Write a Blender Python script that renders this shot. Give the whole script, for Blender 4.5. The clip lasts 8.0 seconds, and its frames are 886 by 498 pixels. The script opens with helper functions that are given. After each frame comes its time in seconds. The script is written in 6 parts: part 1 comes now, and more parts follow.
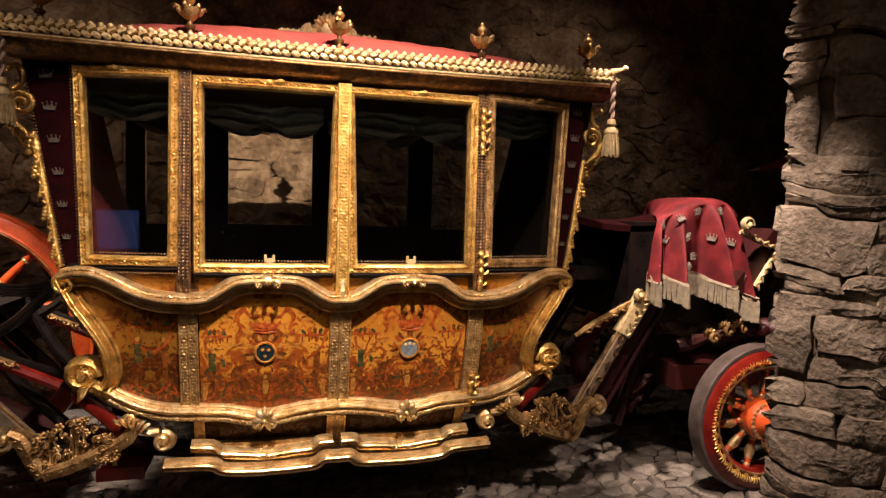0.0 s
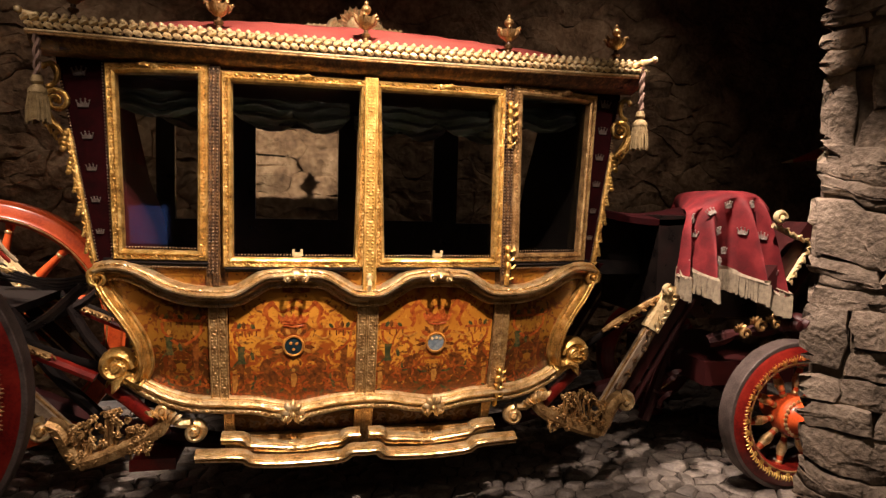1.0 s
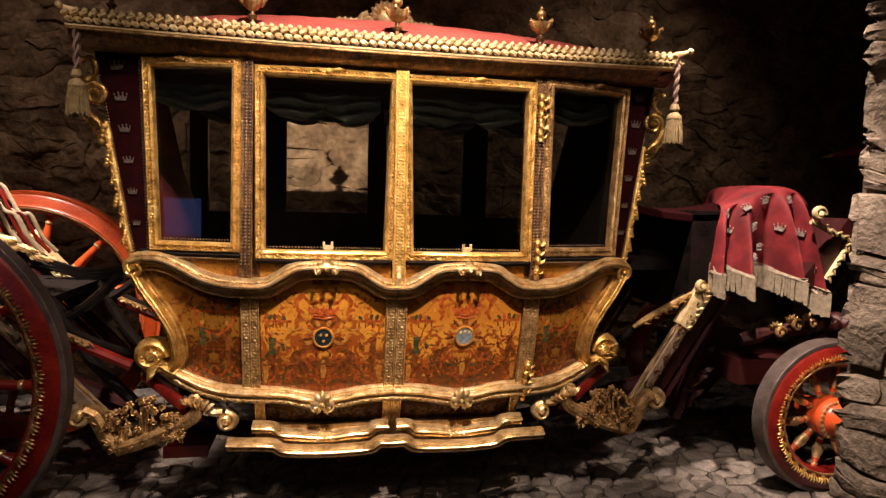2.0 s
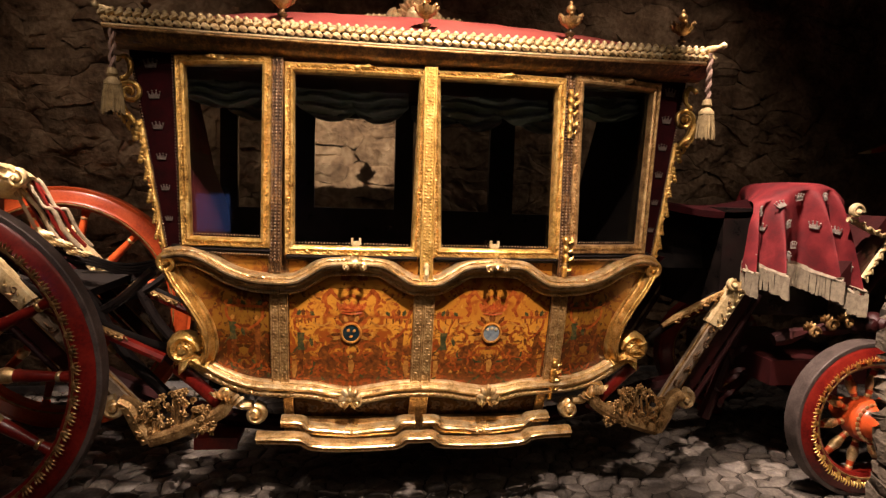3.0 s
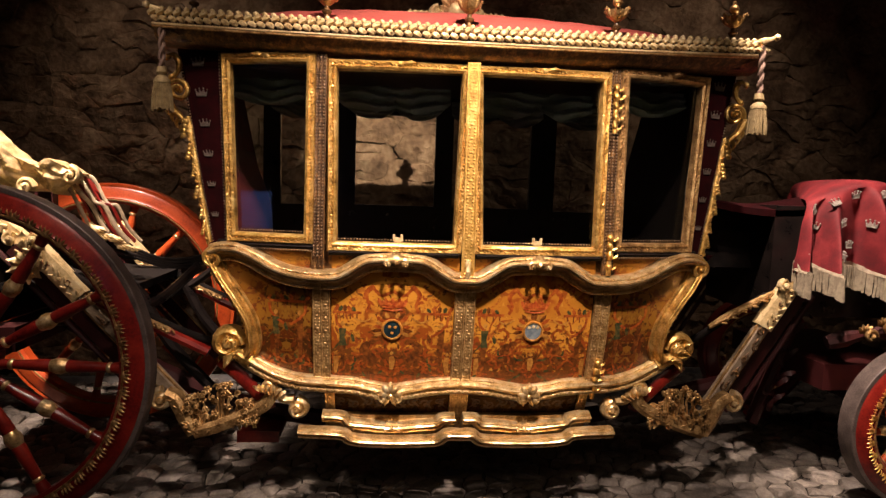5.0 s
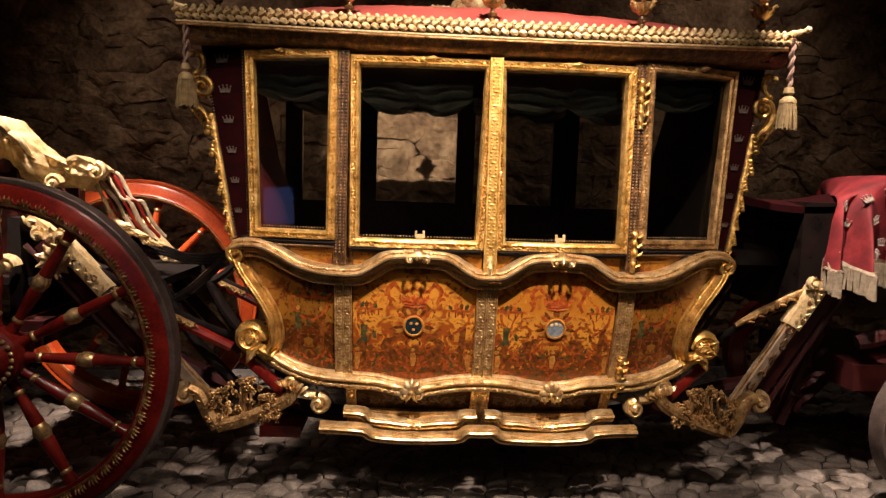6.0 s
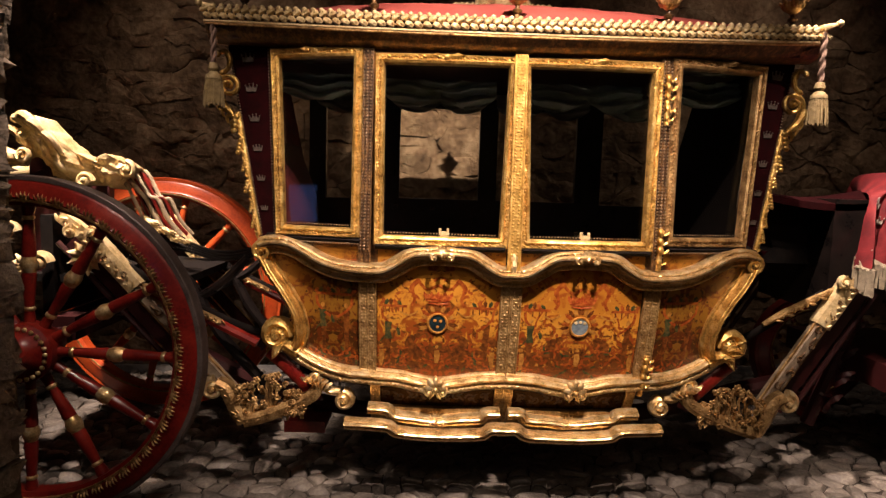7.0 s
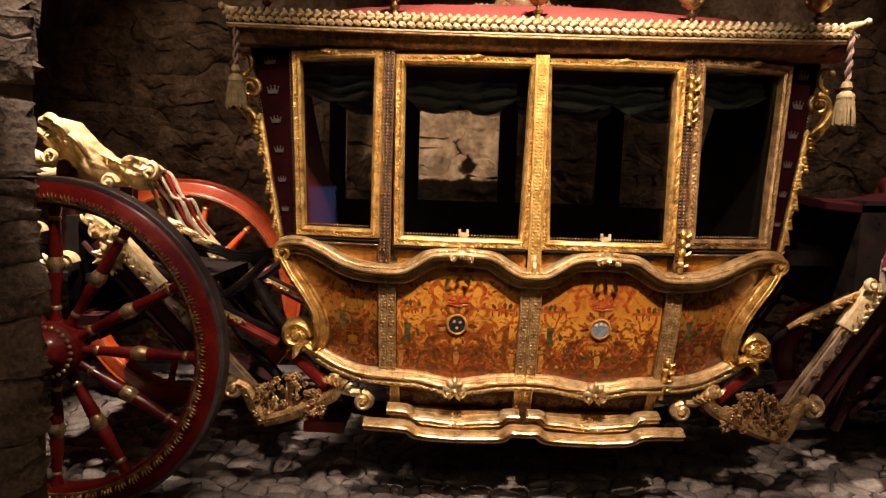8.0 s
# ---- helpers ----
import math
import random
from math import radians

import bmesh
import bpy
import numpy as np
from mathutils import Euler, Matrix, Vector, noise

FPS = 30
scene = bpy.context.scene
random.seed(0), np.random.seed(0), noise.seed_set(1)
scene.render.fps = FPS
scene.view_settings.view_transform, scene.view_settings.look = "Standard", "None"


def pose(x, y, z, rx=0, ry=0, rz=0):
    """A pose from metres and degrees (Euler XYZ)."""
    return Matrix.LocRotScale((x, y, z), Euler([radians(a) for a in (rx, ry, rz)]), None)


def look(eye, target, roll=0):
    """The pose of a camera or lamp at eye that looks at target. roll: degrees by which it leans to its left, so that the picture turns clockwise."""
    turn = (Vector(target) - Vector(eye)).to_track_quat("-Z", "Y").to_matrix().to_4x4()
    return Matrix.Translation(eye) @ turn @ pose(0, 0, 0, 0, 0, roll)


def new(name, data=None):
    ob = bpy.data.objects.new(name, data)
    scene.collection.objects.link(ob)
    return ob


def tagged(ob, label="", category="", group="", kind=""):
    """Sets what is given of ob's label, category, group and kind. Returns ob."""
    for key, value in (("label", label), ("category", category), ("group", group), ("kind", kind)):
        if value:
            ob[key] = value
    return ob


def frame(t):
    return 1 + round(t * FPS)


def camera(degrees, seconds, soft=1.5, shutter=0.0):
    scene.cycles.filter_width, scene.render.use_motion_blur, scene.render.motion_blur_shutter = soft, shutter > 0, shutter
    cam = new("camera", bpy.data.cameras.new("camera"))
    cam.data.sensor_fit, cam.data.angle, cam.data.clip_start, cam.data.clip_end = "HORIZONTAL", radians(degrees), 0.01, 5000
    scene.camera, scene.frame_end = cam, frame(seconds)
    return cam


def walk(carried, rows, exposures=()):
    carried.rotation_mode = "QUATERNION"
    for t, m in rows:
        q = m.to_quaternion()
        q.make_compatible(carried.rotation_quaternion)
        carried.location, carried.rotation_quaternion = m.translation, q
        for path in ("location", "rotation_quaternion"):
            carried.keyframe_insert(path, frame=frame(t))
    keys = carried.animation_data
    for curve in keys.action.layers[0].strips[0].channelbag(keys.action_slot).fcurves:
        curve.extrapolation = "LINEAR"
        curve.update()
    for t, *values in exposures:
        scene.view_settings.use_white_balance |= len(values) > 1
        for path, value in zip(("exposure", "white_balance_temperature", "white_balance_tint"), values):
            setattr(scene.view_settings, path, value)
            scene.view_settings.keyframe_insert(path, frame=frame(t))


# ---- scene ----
cam = camera(70.9, 8.0, soft=1.35)
PATH = [
    (0, (-0.261, -2.825, 1.738), (0.25, -0.895, 1.612), 1.6),
    (0.5, (-0.27, -2.824, 1.734), (0.207, -0.886, 1.604), 1.8),
    (1, (-0.275, -2.815, 1.735), (0.164, -0.869, 1.590), 1.4),
    (1.5, (-0.278, -2.811, 1.731), (0.118, -0.857, 1.576), 1.6),
    (3, (-0.298, -2.804, 1.731), (-0.021, -0.831, 1.552), 1.8),
    (3.5, (-0.302, -2.805, 1.726), (-0.058, -0.828, 1.549), 2.2),
    (4, (-0.309, -2.803, 1.726), (-0.091, -0.823, 1.547), 2.4),
    (4.5, (-0.317, -2.796, 1.724), (-0.124, -0.813, 1.542), 2.1),
    (6, (-0.332, -2.771, 1.722), (-0.231, -0.784, 1.520), 1.9),
    (6.5, (-0.341, -2.772, 1.716), (-0.268, -0.784, 1.511), 1.9),
    (7, (-0.35, -2.773, 1.723), (-0.313, -0.785, 1.510), 1.8),
    (7.5, (-0.352, -2.774, 1.718), (-0.35, -0.784, 1.511), 1.6),
    (8, (-0.36, -2.772, 1.718), (-0.379, -0.783, 1.510), 1.8),
]
walk(cam, [(t, look(eye, aim, roll)) for t, eye, aim, roll in PATH])

# ---------------------------------------------------------------- light
world = bpy.data.worlds.new("world")
scene.world = world
world.use_nodes = True
world.node_tree.nodes["Background"].inputs[0].default_value = (1.0, 0.62, 0.36, 1)
world.node_tree.nodes["Background"].inputs[1].default_value = 0.03
scene.view_settings.exposure = 0.0
WARM = (1.0, 0.76, 0.635)


def spot(name, eye, target, watts, angle, blend=0.6, size=0.06, colour=WARM):
    data = bpy.data.lights.new(name, "SPOT")
    data.energy, data.color, data.shadow_soft_size = watts, colour, size
    data.spot_size, data.spot_blend = radians(angle), blend
    ob = new(name, data)
    ob.matrix_world = look(eye, target)
    return ob


spot("spotlight_coach", (0.0, -2.2, 4.2), (0.0, 0.1, 1.6), 980, 50, 1.0)
spot("spotlight_coach_rear", (-1.5, -2.6, 4.2), (-0.95, 0.1, 1.2), 110, 36, 0.9)
spot("spotlight_coach_high", (0.2, -1.9, 4.25), (-0.05, 0.0, 1.9), 270, 44)
spot("spotlight_front", (1.08, -0.5, 4.1), (2.36, 0.46, 0.95), 960, 37, 0.7, 0.025)
# two narrow unseen lamps, added to brighten the tassels and eave ends
spot("added_spot_front_corner", (1.9, -1.9, 4.2), (1.46, 0.0, 2.22), 260, 13, 0.9)
spot("added_spot_rear_corner", (-1.8, -1.9, 4.2), (-1.38, 0.0, 2.2), 130, 13, 0.9)
spot("spotlight_rear", (-2.45, -0.15, 4.1), (-2.2, 0.68, 1.86), 1500, 30)
spot("spotlight_rear_wheel", (-1.0, -1.0, 4.2), (-2.2, 0.1, 1.25), 235, 23)
spot("spotlight_wall", (0.55, -1.10, 4.3), (-0.45, 2.55, 2.05), 1300, 17, 0.7, 0.03)
spot("spotlight_wall_rear", (-2.2, 1.0, 4.1), (-1.95, 2.55, 1.45), 34, 85, 1.0)
spot("spotlight_wall_front", (2.4, 1.0, 4.1), (1.9, 2.5, 1.6), 29, 100, 1.0)
spot("spotlight_pier", (0.75, -1.2, 3.5), (1.98, -0.44, 1.05), 430, 36, 1.0)
# unseen area lamp, added as a weak frontal fill over everything
aisle = bpy.data.lights.new("added_fill_light", "AREA")
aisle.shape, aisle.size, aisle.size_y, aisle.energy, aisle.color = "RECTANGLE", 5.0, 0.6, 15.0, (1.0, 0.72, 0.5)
new("added_fill_light", aisle).matrix_world = look((0.0, -4.6, 4.1), (0.0, -3.6, 0.0))

# ---------------------------------------------------------------- materials


def material(name, colours, scale=8.0, rough=0.6, metal=0.0, bump=0.2, fine=60.0, spread=0.12, coat=0.0, per_object=0.0, distance=0.01):
    """A surface with colour that varies at two sizes, matching roughness and relief."""
    m = bpy.data.materials.new(name)
    m.use_nodes = True
    n, l = m.node_tree.nodes, m.node_tree.links
    p = n["Principled BSDF"]
    tc = n.new("ShaderNodeTexCoord")
    a = n.new("ShaderNodeTexNoise")
    a.inputs["Scale"].default_value, a.inputs["Detail"].default_value = scale, 6
    b = n.new("ShaderNodeTexNoise")
    b.inputs["Scale"].default_value, b.inputs["Detail"].default_value = fine, 4
    geo = n.new("ShaderNodeNewGeometry")
    for t in (a, b):
        l.new(geo.outputs["Position"], t.inputs["Vector"])
    mix = n.new("ShaderNodeMath")
    mix.operation = "MULTIPLY_ADD"
    mix.inputs[1].default_value = 0.35
    l.new(b.outputs["Fac"], mix.inputs[0])
    sub = n.new("ShaderNodeMath")
    sub.operation = "MULTIPLY"
    sub.inputs[1].default_value = 0.65
    l.new(a.outputs["Fac"], sub.inputs[0])
    l.new(sub.outputs[0], mix.inputs[2])
    ramp = n.new("ShaderNodeValToRGB")
    e = ramp.color_ramp.elements
    k = len(colours)
    while len(e) < k:
        e.new(0.5)
    for i, c in enumerate(colours):
        e[i].position = 0.34 + 0.32 * i / max(1, k - 1)
        e[i].color = (*c, 1)
    l.new(mix.outputs[0], ramp.inputs[0])
    out = ramp.outputs[0]
    if per_object:
        info = n.new("ShaderNodeObjectInfo")
        hsv = n.new("ShaderNodeHueSaturation")
        mr = n.new("ShaderNodeMapRange")
        mr.inputs[3].default_value, mr.inputs[4].default_value = 1 - per_object, 1 + per_object
        l.new(info.outputs["Random"], mr.inputs[0])
        l.new(mr.outputs[0], hsv.inputs["Value"])
        l.new(out, hsv.inputs["Color"])
        out = hsv.outputs[0]
    l.new(out, p.inputs["Base Color"])
    mr2 = n.new("ShaderNodeMapRange")
    mr2.inputs[3].default_value, mr2.inputs[4].default_value = max(0.02, rough - spread), min(1, rough + spread)
    l.new(mix.outputs[0], mr2.inputs[0])
    l.new(mr2.outputs[0], p.inputs["Roughness"])
    p.inputs["Metallic"].default_value = metal
    p.inputs["Coat Weight"].default_value = coat
    p.inputs["Coat Roughness"].default_value = 0.15
    bp = n.new("ShaderNodeBump")
    bp.inputs["Strength"].default_value, bp.inputs["Distance"].default_value = bump, distance
    l.new(mix.outputs[0], bp.inputs["Height"])
    l.new(bp.outputs[0], p.inputs["Normal"])
    return m


def carved_gold(name, colours, rough, cell, strength):
    """Gilded carving: gold leaf worn on the relief, with fine chased cells."""
    m = material(name, colours, 22, rough, 0.72, 0.35, 110, 0.1)
    n, l = m.node_tree.nodes, m.node_tree.links
    v = n.new("ShaderNodeTexVoronoi")
    v.inputs["Scale"].default_value = cell
    geo = n.new("ShaderNodeNewGeometry")
    l.new(geo.outputs["Position"], v.inputs["Vector"])
    old = next(x for x in n if x.bl_idname == "ShaderNodeBump")
    bp = n.new("ShaderNodeBump")
    bp.inputs["Strength"].default_value, bp.inputs["Distance"].default_value = strength, 0.006
    bp.invert = True
    l.new(v.outputs["Distance"], bp.inputs["Height"])
    l.new(old.outputs[0], bp.inputs["Normal"])
    l.new(bp.outputs[0], n["Principled BSDF"].inputs["Normal"])
    return m


GOLD = carved_gold("gilding", [(0.30, 0.15, 0.035), (0.74, 0.45, 0.12), (0.95, 0.70, 0.28)], 0.31, 85, 0.34)
GOLD_YELLOW = material("yellow_gilding", [(0.42, 0.22, 0.045), (0.80, 0.50, 0.13), (0.96, 0.70, 0.26)], 24, 0.34, 0.65, 0.3, 120)
GOLD_SMOOTH = carved_gold("gilding_smooth", [(0.42, 0.25, 0.09), (0.82, 0.58, 0.27), (0.97, 0.82, 0.52)], 0.31, 60, 0.28)
GOLD_PALE = material("pale_gilding", [(0.46, 0.32, 0.14), (0.78, 0.60, 0.31), (0.92, 0.78, 0.48)], 16, 0.42, 0.35, 0.3, 90)
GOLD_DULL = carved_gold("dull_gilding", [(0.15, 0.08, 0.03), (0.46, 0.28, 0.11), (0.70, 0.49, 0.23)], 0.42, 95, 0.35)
GOLD_TAN = material("tan_gilding", [(0.24, 0.13, 0.045), (0.50, 0.31, 0.12), (0.74, 0.52, 0.24)], 30, 0.40, 0.55, 0.3, 110)
BRONZE = material("dark_bronze_paint", [(0.03, 0.018, 0.01), (0.10, 0.05, 0.02), (0.30, 0.16, 0.05)], 30, 0.4, 0.3, 0.3, 110)
NAIL = material("nail_heads", [(0.25, 0.16, 0.10), (0.6, 0.45, 0.3)], 50, 0.3, 0.8, 0.1)
BLACK = material("black_lacquer", [(0.006, 0.005, 0.005), (0.02, 0.014, 0.012)], 12, 0.3, 0, 0.1)
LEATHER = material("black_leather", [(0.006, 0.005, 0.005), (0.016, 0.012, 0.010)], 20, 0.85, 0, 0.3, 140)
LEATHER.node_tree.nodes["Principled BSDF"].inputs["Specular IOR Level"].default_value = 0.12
STRAP_PALE = material("pale_strap_leather", [(0.13, 0.09, 0.055), (0.31, 0.24, 0.16)], 25, 0.6, 0, 0.3, 140)
STRAP_LIGHT = material("light_strap_leather", [(0.26, 0.19, 0.11), (0.58, 0.46, 0.31)], 25, 0.55, 0, 0.3, 140)
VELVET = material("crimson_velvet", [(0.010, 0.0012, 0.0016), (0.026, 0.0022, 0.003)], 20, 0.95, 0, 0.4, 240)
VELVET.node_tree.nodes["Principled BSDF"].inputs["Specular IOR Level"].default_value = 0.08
SILVER_BRIGHT = material("silver_thread", [(0.18, 0.15, 0.13), (0.44, 0.39, 0.33)], 60, 0.6, 0.1, 0.5, 300)
CLOTH = material("red_cloth", [(0.075, 0.0035, 0.006), (0.165, 0.0075, 0.012), (0.30, 0.028, 0.031)], 9, 0.75, 0, 0.4, 260)
TASSEL_CORD = material("faded_tassel_cord", [(0.14, 0.08, 0.06), (0.30, 0.20, 0.15)], 40, 0.75, 0, 0.5, 300)
TASSEL_GOLD = material("dull_gold_tassel_thread", [(0.20, 0.14, 0.06), (0.46, 0.35, 0.17)], 40, 0.65, 0.15, 0.5, 300)
SEAT_CLOTH = material("dark_crimson_seat_cloth", [(0.06, 0.003, 0.005), (0.13, 0.007, 0.009)], 12, 0.8, 0, 0.4, 200)
ROOF_CLOTH = material("faded_red_roof_cloth", [(0.28, 0.045, 0.036), (0.44, 0.095, 0.07)], 5, 0.8, 0, 0.35, 200)
MAROON = material("maroon_leather", [(0.022, 0.003, 0.003), (0.055, 0.007, 0.007)], 12, 0.5, 0, 0.3, 160)
SILVER = material("silver_embroidery", [(0.08, 0.06, 0.05), (0.20, 0.165, 0.135)], 60, 0.55, 0.3, 0.5, 300)
FRINGE = material("tarnished_fringe", [(0.18, 0.145, 0.10), (0.40, 0.335, 0.23)], 40, 0.7, 0.1, 0.5, 300)
RED = material("red_paint", [(0.09, 0.005, 0.005), (0.19, 0.012, 0.008), (0.27, 0.022, 0.012)], 10, 0.32, 0, 0.15, 90, coat=0.3)
ORANGE = material("vermilion_paint", [(0.42, 0.05, 0.012), (0.62, 0.09, 0.02), (0.72, 0.13, 0.03)], 8, 0.35, 0, 0.15, 90, coat=0.3)
TYRE = material("iron_tyre", [(0.055, 0.040, 0.036), (0.15, 0.115, 0.10)], 15, 0.55, 0.25, 0.3, 120)
CURTAIN = material("green_silk_curtain", [(0.24, 0.27, 0.21), (0.50, 0.54, 0.46)], 12, 0.22, 0, 0.2, 150)
silk_nodes, silk_links = CURTAIN.node_tree.nodes, CURTAIN.node_tree.links
silk_thin, silk_mix = silk_nodes.new("ShaderNodeBsdfTranslucent"), silk_nodes.new("ShaderNodeMixShader")
silk_thin.inputs[0].default_value = (0.40, 0.44, 0.36, 1)
silk_mix.inputs[0].default_value = 0.25
silk_links.new(silk_nodes["Principled BSDF"].outputs[0], silk_mix.inputs[1])
silk_links.new(silk_thin.outputs[0], silk_mix.inputs[2])
silk_links.new(silk_mix.outputs[0], silk_nodes["Material Output"].inputs[0])
STONE = material("rubble_stone", [(0.10, 0.06, 0.032), (0.26, 0.17, 0.095), (0.46, 0.33, 0.20)], 5, 0.9, 0, 1.0, 26, per_object=0.22, distance=0.06)
STONE_GREY = material("grey_rubble_stone", [(0.11, 0.084, 0.060), (0.26, 0.205, 0.152), (0.43, 0.35, 0.265)], 5, 0.9, 0, 1.0, 40, per_object=0.2, distance=0.04)
MORTAR = material("old_mortar", [(0.08, 0.06, 0.04), (0.20, 0.15, 0.10)], 8, 0.95, 0, 0.8, 60)
COBBLE = material("worn_cobble", [(0.055, 0.046, 0.039), (0.14, 0.12, 0.10), (0.27, 0.235, 0.195)], 7, 0.6, 0, 0.6, 60, per_object=0.35)
EARTH = material("dark_joint_earth", [(0.02, 0.016, 0.012), (0.05, 0.04, 0.03)], 20, 0.95, 0, 0.8, 80)
PLASTER = material("dark_plaster", [(0.05, 0.042, 0.035), (0.09, 0.075, 0.06)], 3, 0.9, 0, 0.5, 30)


def glass_material():
    m = bpy.data.materials.new("window_glass")
    m.use_nodes = True
    n, l = m.node_tree.nodes, m.node_tree.links
    n.remove(n["Principled BSDF"])
    clear, gloss, mix, fres = (n.new("ShaderNodeBsdf" + k) if k[0] in "TG" else n.new("ShaderNode" + k) for k in ("Transparent", "Glossy", "MixShader", "Fresnel"))
    clear.inputs[0].default_value = (0.86, 0.88, 0.86, 1)
    gloss.inputs["Roughness"].default_value = 0.03
    fres.inputs[0].default_value = 1.5
    l.new(fres.outputs[0], mix.inputs[0])
    l.new(clear.outputs[0], mix.inputs[1])
    l.new(gloss.outputs[0], mix.inputs[2])
    l.new(mix.outputs[0], n["Material Output"].inputs[0])
    return m


GLASS = glass_material()


def painted_panel(name, seed, dark=1.0, thicken=1.0):
    """Lacquered amber panel painted with mirrored arabesques in red, brown and green."""
    m = bpy.data.materials.new(name)
    m.use_nodes = True
    n, l = m.node_tree.nodes, m.node_tree.links
    p = n["Principled BSDF"]
    uv = n.new("ShaderNodeUVMap")
    sep = n.new("ShaderNodeSeparateXYZ")
    l.new(uv.outputs[0], sep.inputs[0])
    ab = n.new("ShaderNodeMath")
    ab.operation = "ABSOLUTE"
    l.new(sep.outputs[0], ab.inputs[0])
    com = n.new("ShaderNodeCombineXYZ")
    l.new(ab.outputs[0], com.inputs[0])
    l.new(sep.outputs[1], com.inputs[1])
    com.inputs[2].default_value = seed

    def tex(scale, detail, lo, hi, colour, below, dist=0.0, off=0.0, foot=0.0):
        t = n.new("ShaderNodeTexNoise")
        t.inputs["Scale"].default_value, t.inputs["Detail"].default_value, t.inputs["Distortion"].default_value = scale, detail, dist
        sh = n.new("ShaderNodeVectorMath")
        sh.inputs[1].default_value = (0, 0, off)
        l.new(com.outputs[0], sh.inputs[0])
        l.new(sh.outputs[0], t.inputs["Vector"])
        r = n.new("ShaderNodeMapRange")
        r.inputs[1].default_value, r.inputs[2].default_value = lo, hi
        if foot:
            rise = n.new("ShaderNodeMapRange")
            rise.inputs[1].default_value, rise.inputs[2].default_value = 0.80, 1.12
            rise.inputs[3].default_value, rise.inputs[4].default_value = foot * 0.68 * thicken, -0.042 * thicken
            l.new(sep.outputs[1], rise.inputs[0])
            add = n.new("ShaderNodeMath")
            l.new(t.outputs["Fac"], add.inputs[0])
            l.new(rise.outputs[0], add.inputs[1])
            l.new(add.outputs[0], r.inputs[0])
        else:
            l.new(t.outputs["Fac"], r.inputs[0])
        mx = n.new("ShaderNodeMixRGB")
        mx.inputs[2].default_value = (*colour, 1)
        l.new(r.outputs[0], mx.inputs[0])
        if isinstance(below, tuple):
            mx.inputs[1].default_value = (*below, 1)
        else:
            l.new(below, mx.inputs[1])
        return mx.outputs[0]

    # aged amber varnish ground, then rust and brown layers, denser and darker towards the foot
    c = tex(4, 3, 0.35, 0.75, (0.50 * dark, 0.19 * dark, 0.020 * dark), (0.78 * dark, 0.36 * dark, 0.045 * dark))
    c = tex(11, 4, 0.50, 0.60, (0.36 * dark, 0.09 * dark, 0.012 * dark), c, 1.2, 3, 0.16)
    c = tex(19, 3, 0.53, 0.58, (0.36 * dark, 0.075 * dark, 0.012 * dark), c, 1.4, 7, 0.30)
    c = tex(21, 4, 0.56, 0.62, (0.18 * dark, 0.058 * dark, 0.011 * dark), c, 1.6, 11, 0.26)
    c = tex(30, 2, 0.66, 0.72, (0.66 * dark, 0.32 * dark, 0.06 * dark), c, 0.6, 23)
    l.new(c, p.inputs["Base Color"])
    p.inputs["Roughness"].default_value = 0.38
    p.inputs["Coat Weight"].default_value = 0.25
    p.inputs["Coat Roughness"].default_value = 0.2
    t = n.new("ShaderNodeTexNoise")
    t.inputs["Scale"].default_value = 60
    l.new(uv.outputs[0], t.inputs["Vector"])
    bp = n.new("ShaderNodeBump")
    bp.inputs["Strength"].default_value, bp.inputs["Distance"].default_value = 0.12, 0.004
    l.new(t.outputs["Fac"], bp.inputs["Height"])
    l.new(bp.outputs[0], p.inputs["Normal"])
    return m


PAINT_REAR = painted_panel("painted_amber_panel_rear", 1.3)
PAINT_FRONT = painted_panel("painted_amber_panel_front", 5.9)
# amber scaled to 0.42: partly darker painting, partly weaker light put into the colour
PAINT_DIM = painted_panel("painted_amber_panel_dimmed", 9.1, 0.42)
# below the lower moulding the same amber palette runs at a tenth
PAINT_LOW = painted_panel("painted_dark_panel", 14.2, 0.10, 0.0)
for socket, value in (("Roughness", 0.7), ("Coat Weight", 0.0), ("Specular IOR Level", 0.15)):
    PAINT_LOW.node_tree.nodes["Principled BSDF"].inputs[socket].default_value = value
ENAMEL_DARK = material("dark_blue_shield_paint", [(0.01, 0.02, 0.03), (0.02, 0.05, 0.06)], 30, 0.35)
ENAMEL_PALE = material("pale_blue_shield_paint", [(0.16, 0.22, 0.27), (0.34, 0.40, 0.42)], 30, 0.35)
BROWN_PAINTED = material("painted_umber", [(0.07, 0.020, 0.006), (0.18, 0.052, 0.010), (0.34, 0.11, 0.018)], 45, 0.4)
GREEN_PAINTED = material("painted_dark_green", [(0.03, 0.035, 0.012), (0.075, 0.08, 0.03), (0.22, 0.13, 0.03)], 45, 0.4)
RUST_PAINTED = material("painted_rust", [(0.22, 0.035, 0.007), (0.40, 0.085, 0.014), (0.56, 0.17, 0.025)], 45, 0.4)
OCHRE_PAINTED = material("painted_ochre", [(0.36, 0.14, 0.025), (0.62, 0.30, 0.06)], 60, 0.4)
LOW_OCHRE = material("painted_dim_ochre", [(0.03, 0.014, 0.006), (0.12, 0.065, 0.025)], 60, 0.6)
RED_PAINTED = material("painted_scarlet", [(0.38, 0.05, 0.012), (0.60, 0.16, 0.03)], 60, 0.4)

# ---------------------------------------------------------------- mesh tools


def ico():
    bm = bmesh.new()
    bmesh.ops.create_icosphere(bm, subdivisions=1, radius=1)
    v, f = [tuple(a.co) for a in bm.verts], [[b.index for b in a.verts] for a in bm.faces]
    bm.free()
    return v, f


ICO = ico()


